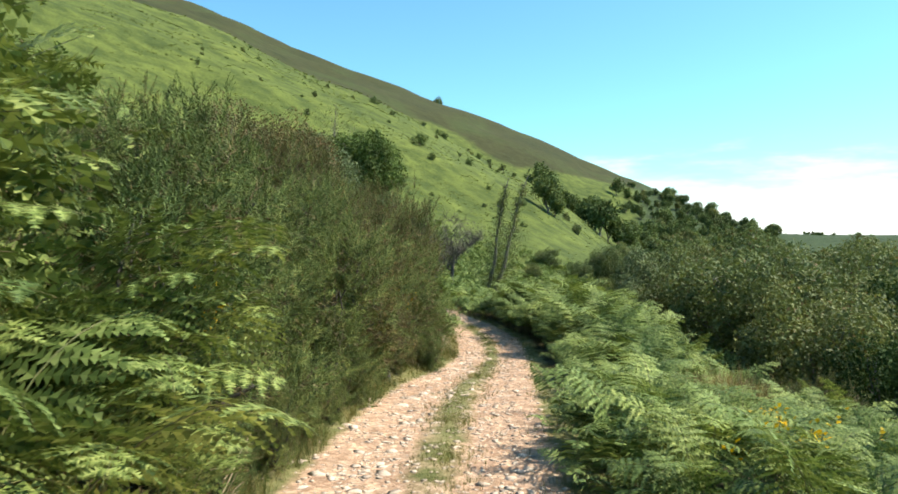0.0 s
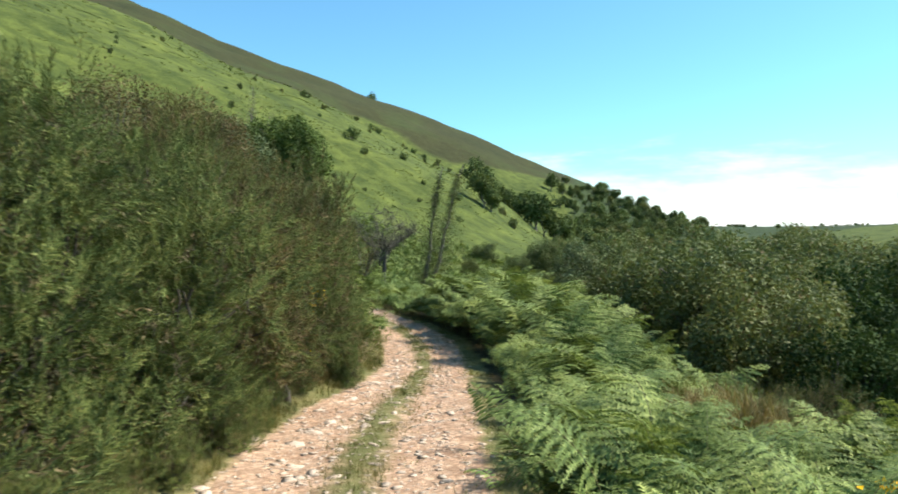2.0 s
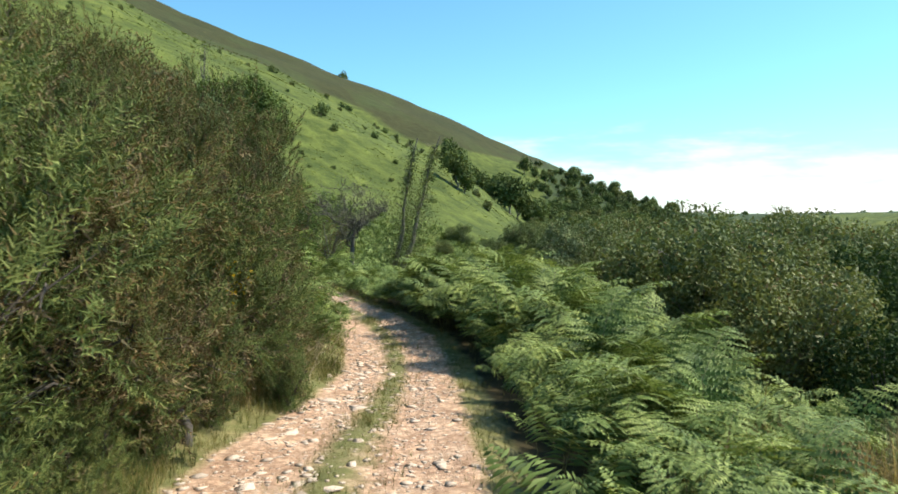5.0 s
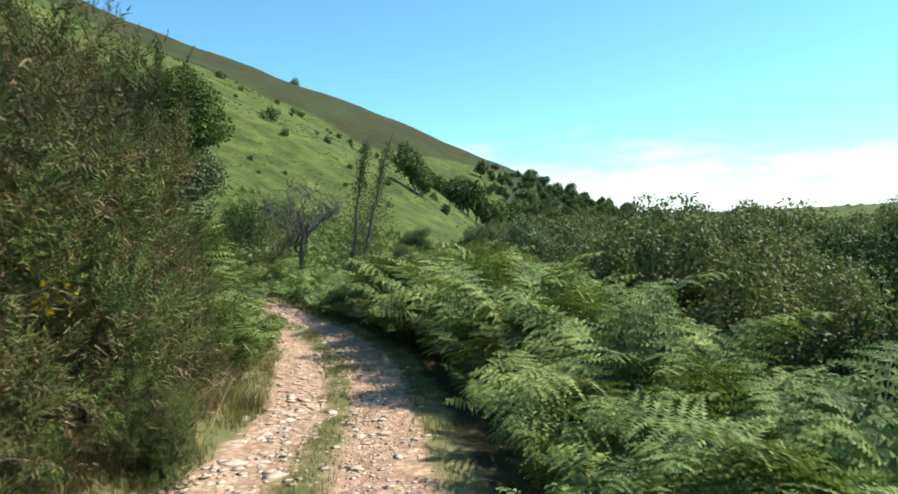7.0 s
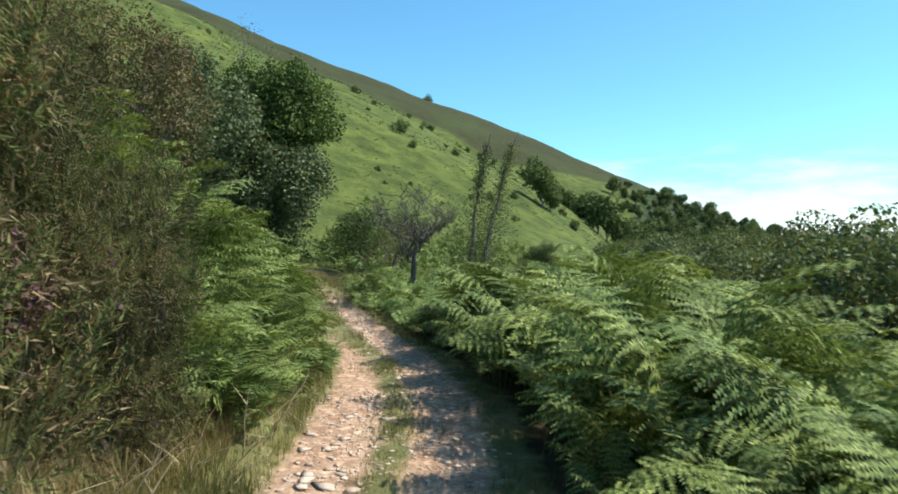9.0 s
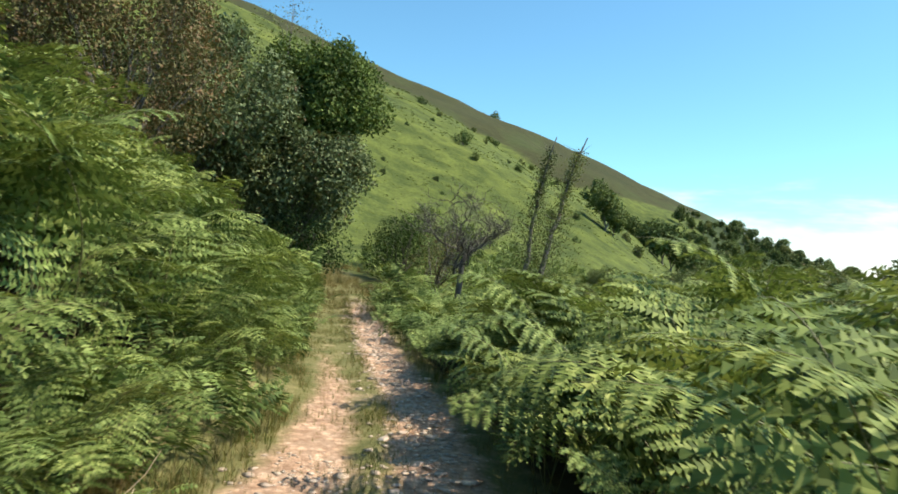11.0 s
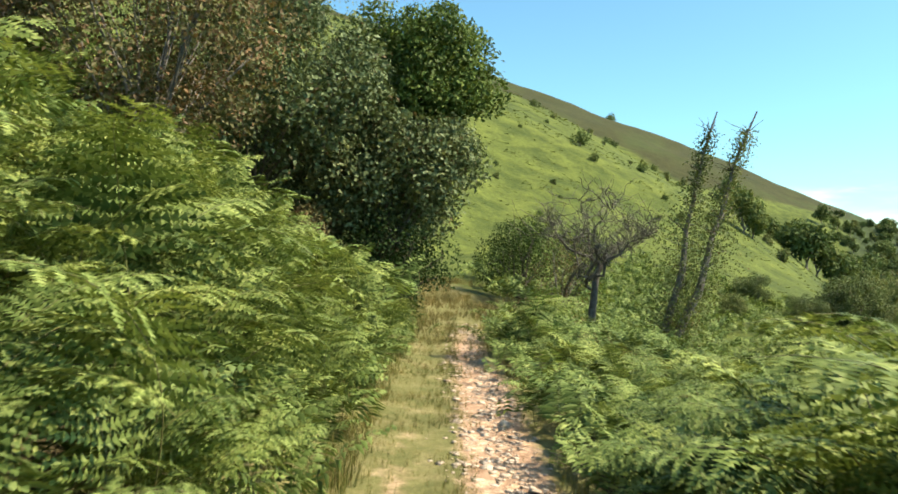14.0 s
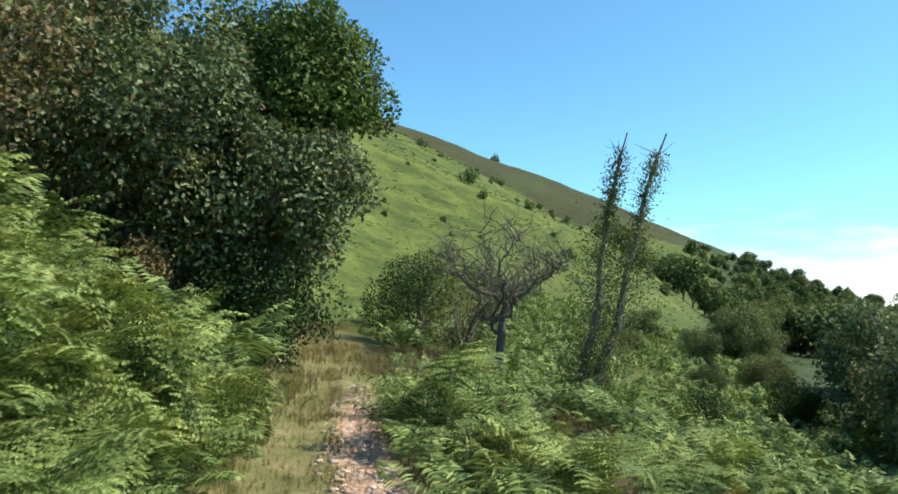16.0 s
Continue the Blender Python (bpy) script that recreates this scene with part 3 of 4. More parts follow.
def low_ferns():
    """Small fronds that skirt the taller bracken along both verges."""
    r = np.random.default_rng(55)
    y = np.concatenate([r.uniform(15.6, 29.5, 330), r.uniform(4.0, 30.0, 420)])
    left, right = path_edges(y)
    x = np.where(np.arange(750) < 330, left - 0.2 - r.uniform(0, 1.0, 750), right + 0.1 + r.uniform(0, 0.8, 750))
    walker = np.interp(y, [0, 3, 6, 8, 10.6, 14.3, 16.5, 18.5, 20.5], [0, 0.42, 0.45, 0.85, 1.39, 1.65, 1.32, 0.63, 0.3])
    keep = ((x < left) | (y < 13.5) | (y > 21)) & ((np.abs(x - walker) > 0.6) | (y > 21.5))
    x, y = x[keep], y[keep]
    bracken_stuff("bracken", x, y, height(x, y), r.uniform(0.3, 0.52, len(x)), 3, "low young bracken skirting the verges of the path")


low_ferns()
for fx, fy, fs, fa in ((3.3, 16.9, 1.22, 40), (3.3, 15.6, 1.5, 0), (-0.35, 27.6, 1.1, 0), (0.0, 27.1, 0.9, 120), (2.55, 18.3, 1.2, 200), (2.0, 22.3, 1.1, 80)):
    place_thing(CLUMPS, 1, pose(fx, fy, ground_at(fx, fy) - 0.03, 0, 0, fa) @ Matrix.Scale(fs, 4))
close, rest = plant_bracken()
bracken_stuff("bracken", *close, 8, "dense waist-high green bracken covering both sides of the path", MEDIUM)
bracken_stuff("bracken", *rest, 8, "dense waist-high green bracken on the slope below the path")


def far_bracken():
    r = np.random.default_rng(9)
    n = 5200
    x, y = r.uniform(-34, -1.5, n), r.uniform(-4, 62, n)
    left, right = path_edges(y)
    a = left - x
    ok = ((a > 4.2) & ~((a < 6.5) & (y > 14.7) & (y < 28.5))) & (wave(x, y, 50, 7) > -0.75)
    x2, y2 = r.uniform(-6, 14, 2600), r.uniform(34, 75, 2600)
    _, rg = path_edges(y2)
    ok2 = (x2 - rg > 1.2) & ~((x2 > -1.5) & (x2 < 5) & (y2 < 42)) & (wave(x2, y2, 51, 6) > -0.5)
    x3, y3 = r.uniform(1.5, 15, 2400), r.uniform(-12, 37, 2400)
    _, rg = path_edges(y3)
    ok3 = (x3 - rg > 0.6) & ((x3 - rg > 5.2) | (y3 < 0.8)) & (np.hypot(x3, y3) > 3.0) & (wave(x3, y3, 52, 6) > -0.7)
    x, y = np.concatenate([x[ok], x2[ok2], x3[ok3]]), np.concatenate([y[ok], y2[ok2], y3[ok3]])
    bracken_stuff("bracken", x, y, height(x, y), np.where((x > -3) & (y > 34), 0.75, 0.8), 3, "green bracken spreading over the rough hillside", SPARE)


far_bracken()


# ---------------------------------------------------------------- bushes and trees
def sprig_shape(r, needles, reach):
    """A gorse shoot: thin stem along +y with spines all round."""
    v, f = [], []
    for i in range(needles):
        t = 0.06 + 0.94 * i / needles
        a = i * 2.4 + r.uniform(-0.4, 0.4)
        d = np.array([np.cos(a), 0.75 + 0.5 * t, np.sin(a)])
        d /= np.linalg.norm(d)
        b = np.array([0, t * reach, 0])
        s = np.array([-np.sin(a), 0, np.cos(a)]) * 0.022
        q = len(v)
        v += [b - s, b + s, b + d * reach * (0.34 - 0.16 * t)]
        f.append((q, q + 1, q + 2))
    return np.array(v), np.array(f)


def leaf_shape(long, wide):
    v = np.array([(0, 0, 0), (wide / 2, long * 0.5, 0.12 * long), (0, long, -0.05 * long), (-wide / 2, long * 0.5, 0.12 * long)])
    return v, np.array([(0, 1, 2), (0, 2, 3)])


def lobes(r, count, spread, tall, base):
    """Blobs that together make an uneven crown: centres and radii."""
    c = r.normal(0, 1, (count, 3))
    c = unit(c) * (r.uniform(0.25, 1.0, (count, 1)) ** 0.6)
    c = c * np.array([spread, spread, tall / 2]) * 0.72
    c[:, 2] += base + tall / 2
    rad = r.uniform(0.26, 0.46, count) * min(spread, tall / 2) * 1.15
    return c, rad


def shell(r, centres, radii, n, fill=0.25):
    """Points over the blobs, most at their skins, with the way outward."""
    w = radii ** 2 / np.sum(radii ** 2)
    k = r.choice(len(radii), n, p=w)
    d = unit(r.normal(0, 1, (n, 3)))
    depth = np.where(r.uniform(0, 1, n) < fill, r.uniform(0.3, 0.9, n), r.uniform(0.88, 1.08, n))
    return centres[k] + d * (radii[k] * depth)[:, None], d


def wood(r, centres, base, trunk_radius, sides=5, stems=1, plain=False):
    heap = Heap()
    hub = np.array([0, 0, base * 0.8])
    for s in range(stems):
        foot = np.array([r.normal(0, 0.12), r.normal(0, 0.12), -0.25]) if stems > 1 else np.array([0, 0, -0.3])
        p = limb(foot, hub + r.normal(0, 0.1, 3), 0.04, 6, r)
        tube(heap, p, np.linspace(trunk_radius, trunk_radius * 0.7, 6), sides + 2)
    for c in centres[:: max(1, len(centres) // (4 if plain else 16))]:
        p = limb(hub, c, 0.06, 6, r)
        tube(heap, p, np.linspace(trunk_radius * 0.5, 0.008, 6), sides)
        for _ in range(0 if plain else 3):
            q = p[r.integers(2, 6)]
            tube(heap, limb(q, c * np.array([0.9, 0.9, 1.0]) + r.normal(0, 0.16, 3), 0.04, 4, r), np.linspace(trunk_radius * 0.2, 0.004, 4), 3)
    return heap


def gorse_bush(seed, spread, tall, sprigs, label, flowers=0, brown=0.08, leaf=None):
    r = np.random.default_rng(seed)
    c, rad = lobes(r, 34, spread * 1.06, tall, 0.05)
    rad *= r.uniform(0.45, 1.0, 34)
    c[:11, 2] = r.uniform(0.06, 0.3, 11) * tall
    top = tagged(new("gorse_bush"), label, "bush", "gorse hedge along the path")
    part("woody_stem", wood(r, c[::2], 0.3, 0.05, 4, 4).mesh("woody_stem", BARK_DARK), top, "bare brown woody stems")
    green, dead = Heap(), Heap()
    plumes = sprigs // 9
    root, out = shell(r, c, rad * 0.92, plumes, 0.3)
    root, out = root[root[:, 2] > 0.0], out[root[:, 2] > 0.0]
    axis = unit(out * 0.55 + np.array([0, 0, 0.8]) + r.normal(0, 0.28, out.shape))
    run = r.uniform(0.16, 0.42, len(root))
    along = np.tile(np.linspace(-0.25, 1.0, 9), len(root))
    pick = np.repeat(np.arange(len(root)), 9)
    side = r.normal(0, 1, (len(pick), 3))
    way = unit(axis[pick] * np.interp(along, [0, 1], [0.55, 1.6])[:, None] + side * 0.34)
    at = root[pick] + axis[pick] * (along * run[pick])[:, None]
    girth = np.interp(along, [-0.25, 0.4, 1.0], [0.21, 0.2, 0.15]) * r.uniform(0.75, 1.25, len(pick))
    for k in range(3):
        v, f = sprig_shape(r, 20, 1.0)
        q = np.arange(len(at)) % 3 == k
        green.scatter(v, f, at[q], turns(way[q], r.uniform(0, 6.3, q.sum())), girth[q])
    part("foliage", green.mesh("foliage", leaf or GORSE), top)
    at, out = shell(r, c, rad * 0.8, int(sprigs * brown * 1.5), 0.5)
    keep = at[:, 2] > 0
    at, out = at[keep], out[keep]
    v, f = sprig_shape(r, 12, 1.0)
    way = unit(out + r.normal(0, 0.6, out.shape))
    dead.scatter(v, f, at, turns(way, r.uniform(0, 6.3, len(at))), r.uniform(0.15, 0.3, len(at)))
    part("dry_inner_growth", dead.mesh("dry_inner_growth", GORSE_DEAD), top, "dry brown inner twigs")
    if flowers:
        bloom = Heap()
        at, out = shell(r, c, rad * 1.03, 5, 0.0)
        at = at[r.integers(0, 5, flowers)] + r.normal(0, 0.09, (flowers, 3))
        v, f = leaf_shape(1.0, 0.9)
        bloom.scatter(v, f, at, turns(r.normal(0, 1, (flowers, 3)), r.uniform(0, 6, flowers)), r.uniform(0.03, 0.05, flowers))
        part("flowers", bloom.mesh("flowers", FLOWER), top, "small yellow flowers")
    return top


def leafy_tree(name, seed, spread, tall, base, leaves, size, material, label, category="tree", bark=BARK, count=14, stems=1, group="", trunk=0.09, fill=0.15, crown=None):
    r = np.random.default_rng(seed)
    c, rad = crown if crown else lobes(r, count, spread, tall, base)
    top = tagged(new(name), label, category, group)
    part("trunk", wood(r, c, base, trunk, 3 if name.startswith("far") else 4, stems, name.startswith("far")).mesh("trunk", bark), top)
    heap = Heap()
    at, out = shell(r, c, rad, leaves, fill)
    # leaves sit in small sprays
    at = at + r.normal(0, 0.05, at.shape)
    way = r.normal(0, 1, out.shape) + np.array([0, 0, -0.4])
    lie = unit(out * 0.9 + np.array([0, 0, 0.55]) + r.normal(0, 0.42, out.shape))
    v, f = leaf_shape(1.0, 0.6)
    heap.scatter(v, f, at, facing(way, lie), size * r.uniform(0.6, 1.3, len(at)))
    part("crown", heap.mesh("crown", material), top)
    return top


GORSE_LABEL = "dense spiny dark green gorse bush beside the path"
GORSES = [gorse_bush(101, 1.05, 2.5, 3300, GORSE_LABEL), gorse_bush(102, 1.15, 2.7, 3300, "dense gorse bush with much rusty dead growth", brown=0.22, leaf=GORSE_RUST),
          gorse_bush(103, 0.95, 2.2, 2900, GORSE_LABEL), gorse_bush(104, 1.0, 2.4, 3000, "dense spiny gorse bush with a few yellow flowers", flowers=170)]


def stand(kinds, k, x, y, size=1.0, turn=0.0, sink=0.05, lean=0.0):
    return place_thing(kinds, k, pose(x, y, ground_at(x, y) - sink, lean, 0, turn) @ Matrix.Scale(size, 4))


r0 = np.random.default_rng(77)
for i, y in enumerate(np.arange(3.9, 14.3, 1.05)):
    l0 = float(path_edges(np.array([y]))[0][0])
    stand(GORSES, (3, 0, 2, 0, 2, 0, 1, 1, 3, 1, 3, 1)[i % 12], l0 - (0.78 if y < 12.5 else 1.1) + r0.normal(0, 0.1), y, r0.uniform(0.88, 1.06) * (1.0 if y < 8 else 1.18), r0.uniform(0, 360), lean=-6)
    if y < 13:
        stand(GORSES, 2, l0 - 0.2 + r0.normal(0, 0.06), y + 0.45, r0.uniform(0.28, 0.42), r0.uniform(0, 360))
    if i % 2 == 0:
        stand(GORSES, i % 3, l0 - 2.6 + r0.normal(0, 0.2), y + 0.5, r0.uniform(0.9, 1.1), r0.uniform(0, 360))
for x, y, s in ((-0.75, 14.9, 0.62), (-1.15, 15.7, 0.75), (-1.75, 14.6, 1.0), (-2.2, 16.0, 0.95), (-3.6, 15.2, 1.0), (-3.4, 17.6, 0.9), (-2.3, 2.6, 0.75), (5.4, 9.6, 0.55), (5.9, 11.2, 0.5)):
    stand(GORSES, 3 if y < 3 else 1, x, y, s, r0.uniform(0, 360))

# ivy-clad round tree and the grey sallows in front of it, on the bank
def crown_at(seed, count, spread, tall, base, shift):
    c, rad = lobes(np.random.default_rng(seed), count, spread, tall, base)
    c[:, :2] += np.array(shift)
    return c, rad


def cauliflower(seed, count, spread, tall, base, shift, size):
    """A crown of many small rounded tufts over an egg-shaped hull."""
    r = np.random.default_rng(seed)
    d = unit(r.normal(0, 1, (count, 3)))
    c = d * np.array([spread, spread, tall / 2]) * np.where(r.uniform(0, 1, count) < 0.2, 0.5, r.uniform(0.72, 0.9, count))[:, None]
    c = c + np.array([shift[0], shift[1], base + tall / 2])
    return c, r.uniform(0.7, 1.3, count) * size


def plant(ob, x, y, turn=0.0):
    ob.matrix_basis = pose(x, y, ground_at(x, y) - 0.1, 0, 0, turn)
    return ob


plant(leafy_tree("ivy_tree", 61, 2.0, 3.8, 3.2, 42000, 0.125, IVY, "round-crowned tree wrapped in glossy dark green ivy", crown=cauliflower(61, 110, 2.1, 4.4, 3.3, (0.15, 0.0), 0.46), trunk=0.16, fill=0.12), -4.6, 34.8)
plant(leafy_tree("sallow", 62, 2.6, 4.6, 0.9, 26000, 0.125, SALLOW, "spreading grey-green sallow with pale leaf undersides", stems=4, crown=cauliflower(62, 80, 2.9, 5.0, 0.6, (0.2, 0), 0.58), fill=0.2), -7.2, 31.6)
plant(leafy_tree("sallow", 67, 2.2, 3.6, 0.5, 16000, 0.125, SALLOW, "bushy grey-green sallow on the bank", stems=4, crown=cauliflower(67, 60, 2.1, 3.8, 0.7, (0, 0), 0.52), fill=0.2), -6.0, 33.2)
plant(leafy_tree("sallow", 63, 1.7, 2.7, 0.5, 18000, 0.12, SALLOW, "low grey-green sallow bush in front of the ivy tree", stems=4, crown=cauliflower(63, 60, 1.9, 3.0, 1.5, (0.5, 0), 0.48), fill=0.2), -4.8, 33.6)
plant(leafy_tree("hawthorn", 64, 2.6, 4.6, 0.8, 24000, 0.085, HAWTHORN, "brownish hawthorn thicket on the bank", stems=3, crown=cauliflower(64, 80, 2.3, 4.9, 0.5, (0, 0), 0.55), fill=0.25), -6.5, 27.2)
plant(leafy_tree("hawthorn", 74, 2.6, 4.6, 0.8, 14000, 0.085, HAWTHORN, "brownish hawthorn thicket on the bank", stems=3, crown=cauliflower(74, 60, 2.2, 4.2, 0.5, (0, 0), 0.55), fill=0.25), -8.6, 25.6)
plant(leafy_tree("hawthorn", 75, 2.0, 4.0, 1.2, 3000, 0.07, SALLOW, "thin open tree behind the ivy-clad one", stems=2, crown=cauliflower(75, 46, 2.0, 6.0, 3.2, (0, 0), 0.5), fill=0.3), -6.2, 36.4)
ob = leafy_tree("hawthorn", 65, 1.8, 2.9, 0.3, 8000, 0.07, OAK, "low dark green thorn bush at the bend of the path", category="bush", stems=4, count=12, bark=BARK_DARK)
ob.matrix_basis = pose(-2.2, 40.6, ground_at(-2.2, 40.6) - 0.1)
ob = leafy_tree("hawthorn", 66, 1.7, 2.6, 0.3, 4200, 0.06, HAWTHORN, "sparse grey-brown thorn bush beside the dead tree", category="bush", stems=4, count=10)
ob.matrix_basis = pose(-0.9, 40.2, ground_at(-0.9, 40.2) - 0.1)


plant(leafy_tree("bramble", 68, 1.5, 1.5, 0.1, 5000, 0.08, HAWTHORN, "low brown-green bramble scrub under the trees", category="bush", stems=4, count=14, bark=BARK_DARK), -4.9, 32.6)
plant(leafy_tree("bramble", 76, 1.7, 1.7, 0.1, 9000, 0.085, OAK, "low dark green bramble thicket at the foot of the sallow", category="bush", stems=4, bark=BARK_DARK, crown=cauliflower(76, 40, 1.6, 1.9, 0.0, (0, 0), 0.4)), -4.3, 32.8)
plant(leafy_tree("bramble", 69, 1.2, 1.2, 0.1, 4000, 0.08, HAWTHORN, "low brown-green bramble scrub under the trees", category="bush", stems=4, count=12, bark=BARK_DARK), -6.0, 31.4)


def dead_tree():
    """A small leafless thorn with a forked, twisting trunk."""
    r = np.random.default_rng(70)
    top = tagged(new("dead_tree"), "small leafless thorn tree with dark twisting branches", "tree")
    trunk, twigs = Heap(), Heap()
    p = limb((0, 0, -0.2), (0.3, 0, 1.5), 0.05, 8, r)
    tube(trunk, p, np.linspace(0.10, 0.065, 8), 7)
    for a in np.linspace(0, 2 * np.pi, 8)[:-1]:
        tip = p[-1] + np.array([np.cos(a) * r.uniform(0.9, 1.5), np.sin(a) * r.uniform(0.7, 1.2), r.uniform(0.5, 1.7)])
        b = limb(p[-1 - int(r.integers(0, 3))], tip, 0.10, 9, r)
        tube(trunk, b, np.linspace(0.04, 0.008, 9), 5)
        for _ in range(22):
            s = b[r.integers(2, 9)]
            e = s + np.array([*r.normal(0, 0.4, 2), r.uniform(0.1, 0.6)])
            c = limb(s, e, 0.06, 5, r)
            tube(twigs, c, np.linspace(0.014, 0.004, 5), 3)
            for _ in range(6):
                q = c[r.integers(1, 5)]
                tube(twigs, limb(q, q + r.normal(0.02, 0.2, 3), 0.03, 3, r), (0.006, 0.004, 0.002), 3)
    part("trunk", trunk.mesh("trunk", BARK), top)
    tagged(part("brushwood", twigs.mesh("twigs", BARK), top, "fine grey bare twigs"), kind="stuff")
    return top


ob = dead_tree()
ob.matrix_basis = pose(0.05, 38.7, ground_at(0.05, 38.7), 0, 0, 20) @ Matrix.Scale(1.38, 4)


def snag(seed, tip, radius, label):
    """A tall dead stem, tapering and ragged, with ivy on its lower half."""
    r = np.random.default_rng(seed)
    top = tagged(new("dead_snag"), label, "dead tree", "pair of dead snags")
    trunk, stubs, ivy = Heap(), Heap(), Heap()
    p = limb((0, 0, -0.3), tip, 0.07, 14, r)
    tube(trunk, p, radius * (1 - np.linspace(0, 1, 14) ** 0.8 * 0.88), 8)
    for _ in range(80):
        k = int(r.integers(3, 13))
        e = p[k] + np.array([*r.normal(0, 0.28, 2), r.uniform(0.05, 0.4)])
        tube(stubs, limb(p[k], e, 0.03, 4, r), np.linspace(0.016, 0.004, 4), 3)
    v, f = leaf_shape(1.0, 0.7)
    n = 8000
    k = np.clip((r.uniform(0, 1, n) ** 1.5) * 12, 0, 12.99)
    a = k.astype(int)
    at = p[a] * (1 - (k - a))[:, None] + p[a + 1] * (k - a)[:, None]
    girth = np.interp(k, [0, 2, 5, 7, 9, 11, 13], [0.12, 0.3, 0.5, 0.4, 0.1, 0.16, 0.07])
    at = at + r.normal(0, 1, (n, 3)) * girth[:, None]
    ivy.scatter(v, f, at, turns(r.normal(0, 1, (n, 3)), r.uniform(0, 6, n)), r.uniform(0.045, 0.085, n))
    part("trunk", trunk.mesh("trunk", BARK), top, "pale weathered bare wood")
    tagged(part("brushwood", stubs.mesh("twigs", BARK), top, "short broken grey twigs"), kind="stuff")
    part("ivy", ivy.mesh("ivy", WILLOW), top, "thin olive-brown ivy leaves")
    return top


ob = snag(81, (1.5, 0.5, 7.0), 0.15, "tall dead leaning tree stem, thinly grown with ivy")
ob.matrix_basis = pose(1.85, 37.4, ground_at(1.85, 37.4))
ob = snag(82, (2.2, 1.4, 7.35), 0.17, "dead leaning tree stem with small twigs at its tip")
ob.matrix_basis = pose(2.35, 37.5, ground_at(2.35, 37.5))

# ---------------------------------------------------------------- scrub in the valley
VALLEY = [leafy_tree("willow", 200 + i, 2.6, 4.4, 0.4, 16000, 0.15, WILLOW, "bushy olive-green willow in the valley scrub", stems=4, crown=cauliflower(200 + i, 60, 2.6, 4.4, 0.2, (0, 0), 0.62), group="valley scrub") for i in range(3)]
OAKS = [leafy_tree("oak", 210 + i, 3.0, 5.0, 0.8, 12000, 0.2, OAK, "dark green rounded oak in the valley scrub", stems=1, crown=cauliflower(210 + i, 55, 3.0, 5.0, 0.5, (0, 0), 0.75), group="valley scrub", trunk=0.16) for i in range(2)]
GREYS = [leafy_tree("sallow", 220, 2.8, 5.2, 0.6, 13000, 0.17, SALLOW, "tall grey-green sallow in the valley", stems=3, crown=cauliflower(220, 60, 2.7, 5.2, 0.6, (0, 0), 0.6), group="valley scrub")]
rv = np.random.default_rng(12)
for x, y, s in ((11.5, 22, 0.8), (13.0, 25.5, 0.85), (12.8, 28.5, 0.95), (16.5, 30, 1.0), (20, 31, 1.0), (13, 34, 1.0), (17, 36, 1.0), (22, 36, 1.1), (26, 33, 1.0), (14.5, 41, 1.0), (19.5, 42, 1.1), (25, 42, 1.1),
                (30, 39, 1.1), (17, 49, 1.1), (23, 50, 1.1), (30, 49, 1.2), (21, 58, 1.1), (28, 60, 1.2), (35, 55, 1.2), (36, 45, 1.1), (9.5, 52, 0.3), (12.5, 55, 0.45), (8.0, 61, 0.35), (12, 64, 0.5), (16, 66, 0.8), (10, 70, 0.5), (19, 74, 0.9)):
    stand(VALLEY, int(rv.integers(3)), x + rv.normal(0, 0.4), y, s * rv.uniform(0.92, 1.1) * (1.18 if y < 45 else 1.0), rv.uniform(0, 360))
for x, y, s in ((17.4, 26.6, 0.74), (22.5, 28.0, 0.9), (11.0, 47, 0.32), (27, 26, 0.9), (12.2, 19.0, 0.5), (15.5, 20.5, 0.6), (19, 23, 0.7)):
    stand(OAKS, int(rv.integers(2)), x, y, s * 1.1, rv.uniform(0, 360))
for x, y, s in ((12.0, 39.5, 0.82), (10.5, 36, 0.6), (13.6, 45, 0.9)):
    stand(GREYS, 0, x, y, s, rv.uniform(0, 360))
ob = leafy_tree("hawthorn", 230, 0.9, 1.9, 0.2, 2600, 0.07, OAK, "small dark upright thorn bush among the bracken", category="bush", stems=3, count=9, bark=BARK_DARK)
ob.matrix_basis = pose(7.0, 43.6, ground_at(7.0, 43.6))

# ---------------------------------------------------------------- trees over the far slopes
FAR_OAK = [leafy_tree("far_tree", 300 + i, 4.2, 7.5, 1.4, 1300, 0.72, WOODLAND, "dark green broadleaf tree on the far slope", count=11, group="trees on the slope", trunk=0.25) for i in range(3)]
FAR_THORN = [leafy_tree("far_bush", 310 + i, 1.4, 2.2, 0.2, 800, 0.24, WOODLAND if i else WILLOW, "small thorn bush dotted on the green slope", category="bush", count=7, group="bushes on the slope", trunk=0.08) for i in range(2)]
FAR_WOOD = [leafy_tree("far_tree", 320 + i, 4.5, 7.0, 1.0, 1100, 0.78, WILLOW if i == 0 else WOODLAND, "green tree in the wooded valley side", count=10, group="valley wood", trunk=0.25) for i in range(3)]


def by_bearing(kinds, k, az, dist, size, turn, sink=0.3):
    x, y = 0.8 + dist * math.sin(radians(az)), 12 + dist * math.cos(radians(az))
    return stand(kinds, k, x, y, size, turn, sink=sink)


rf = np.random.default_rng(33)
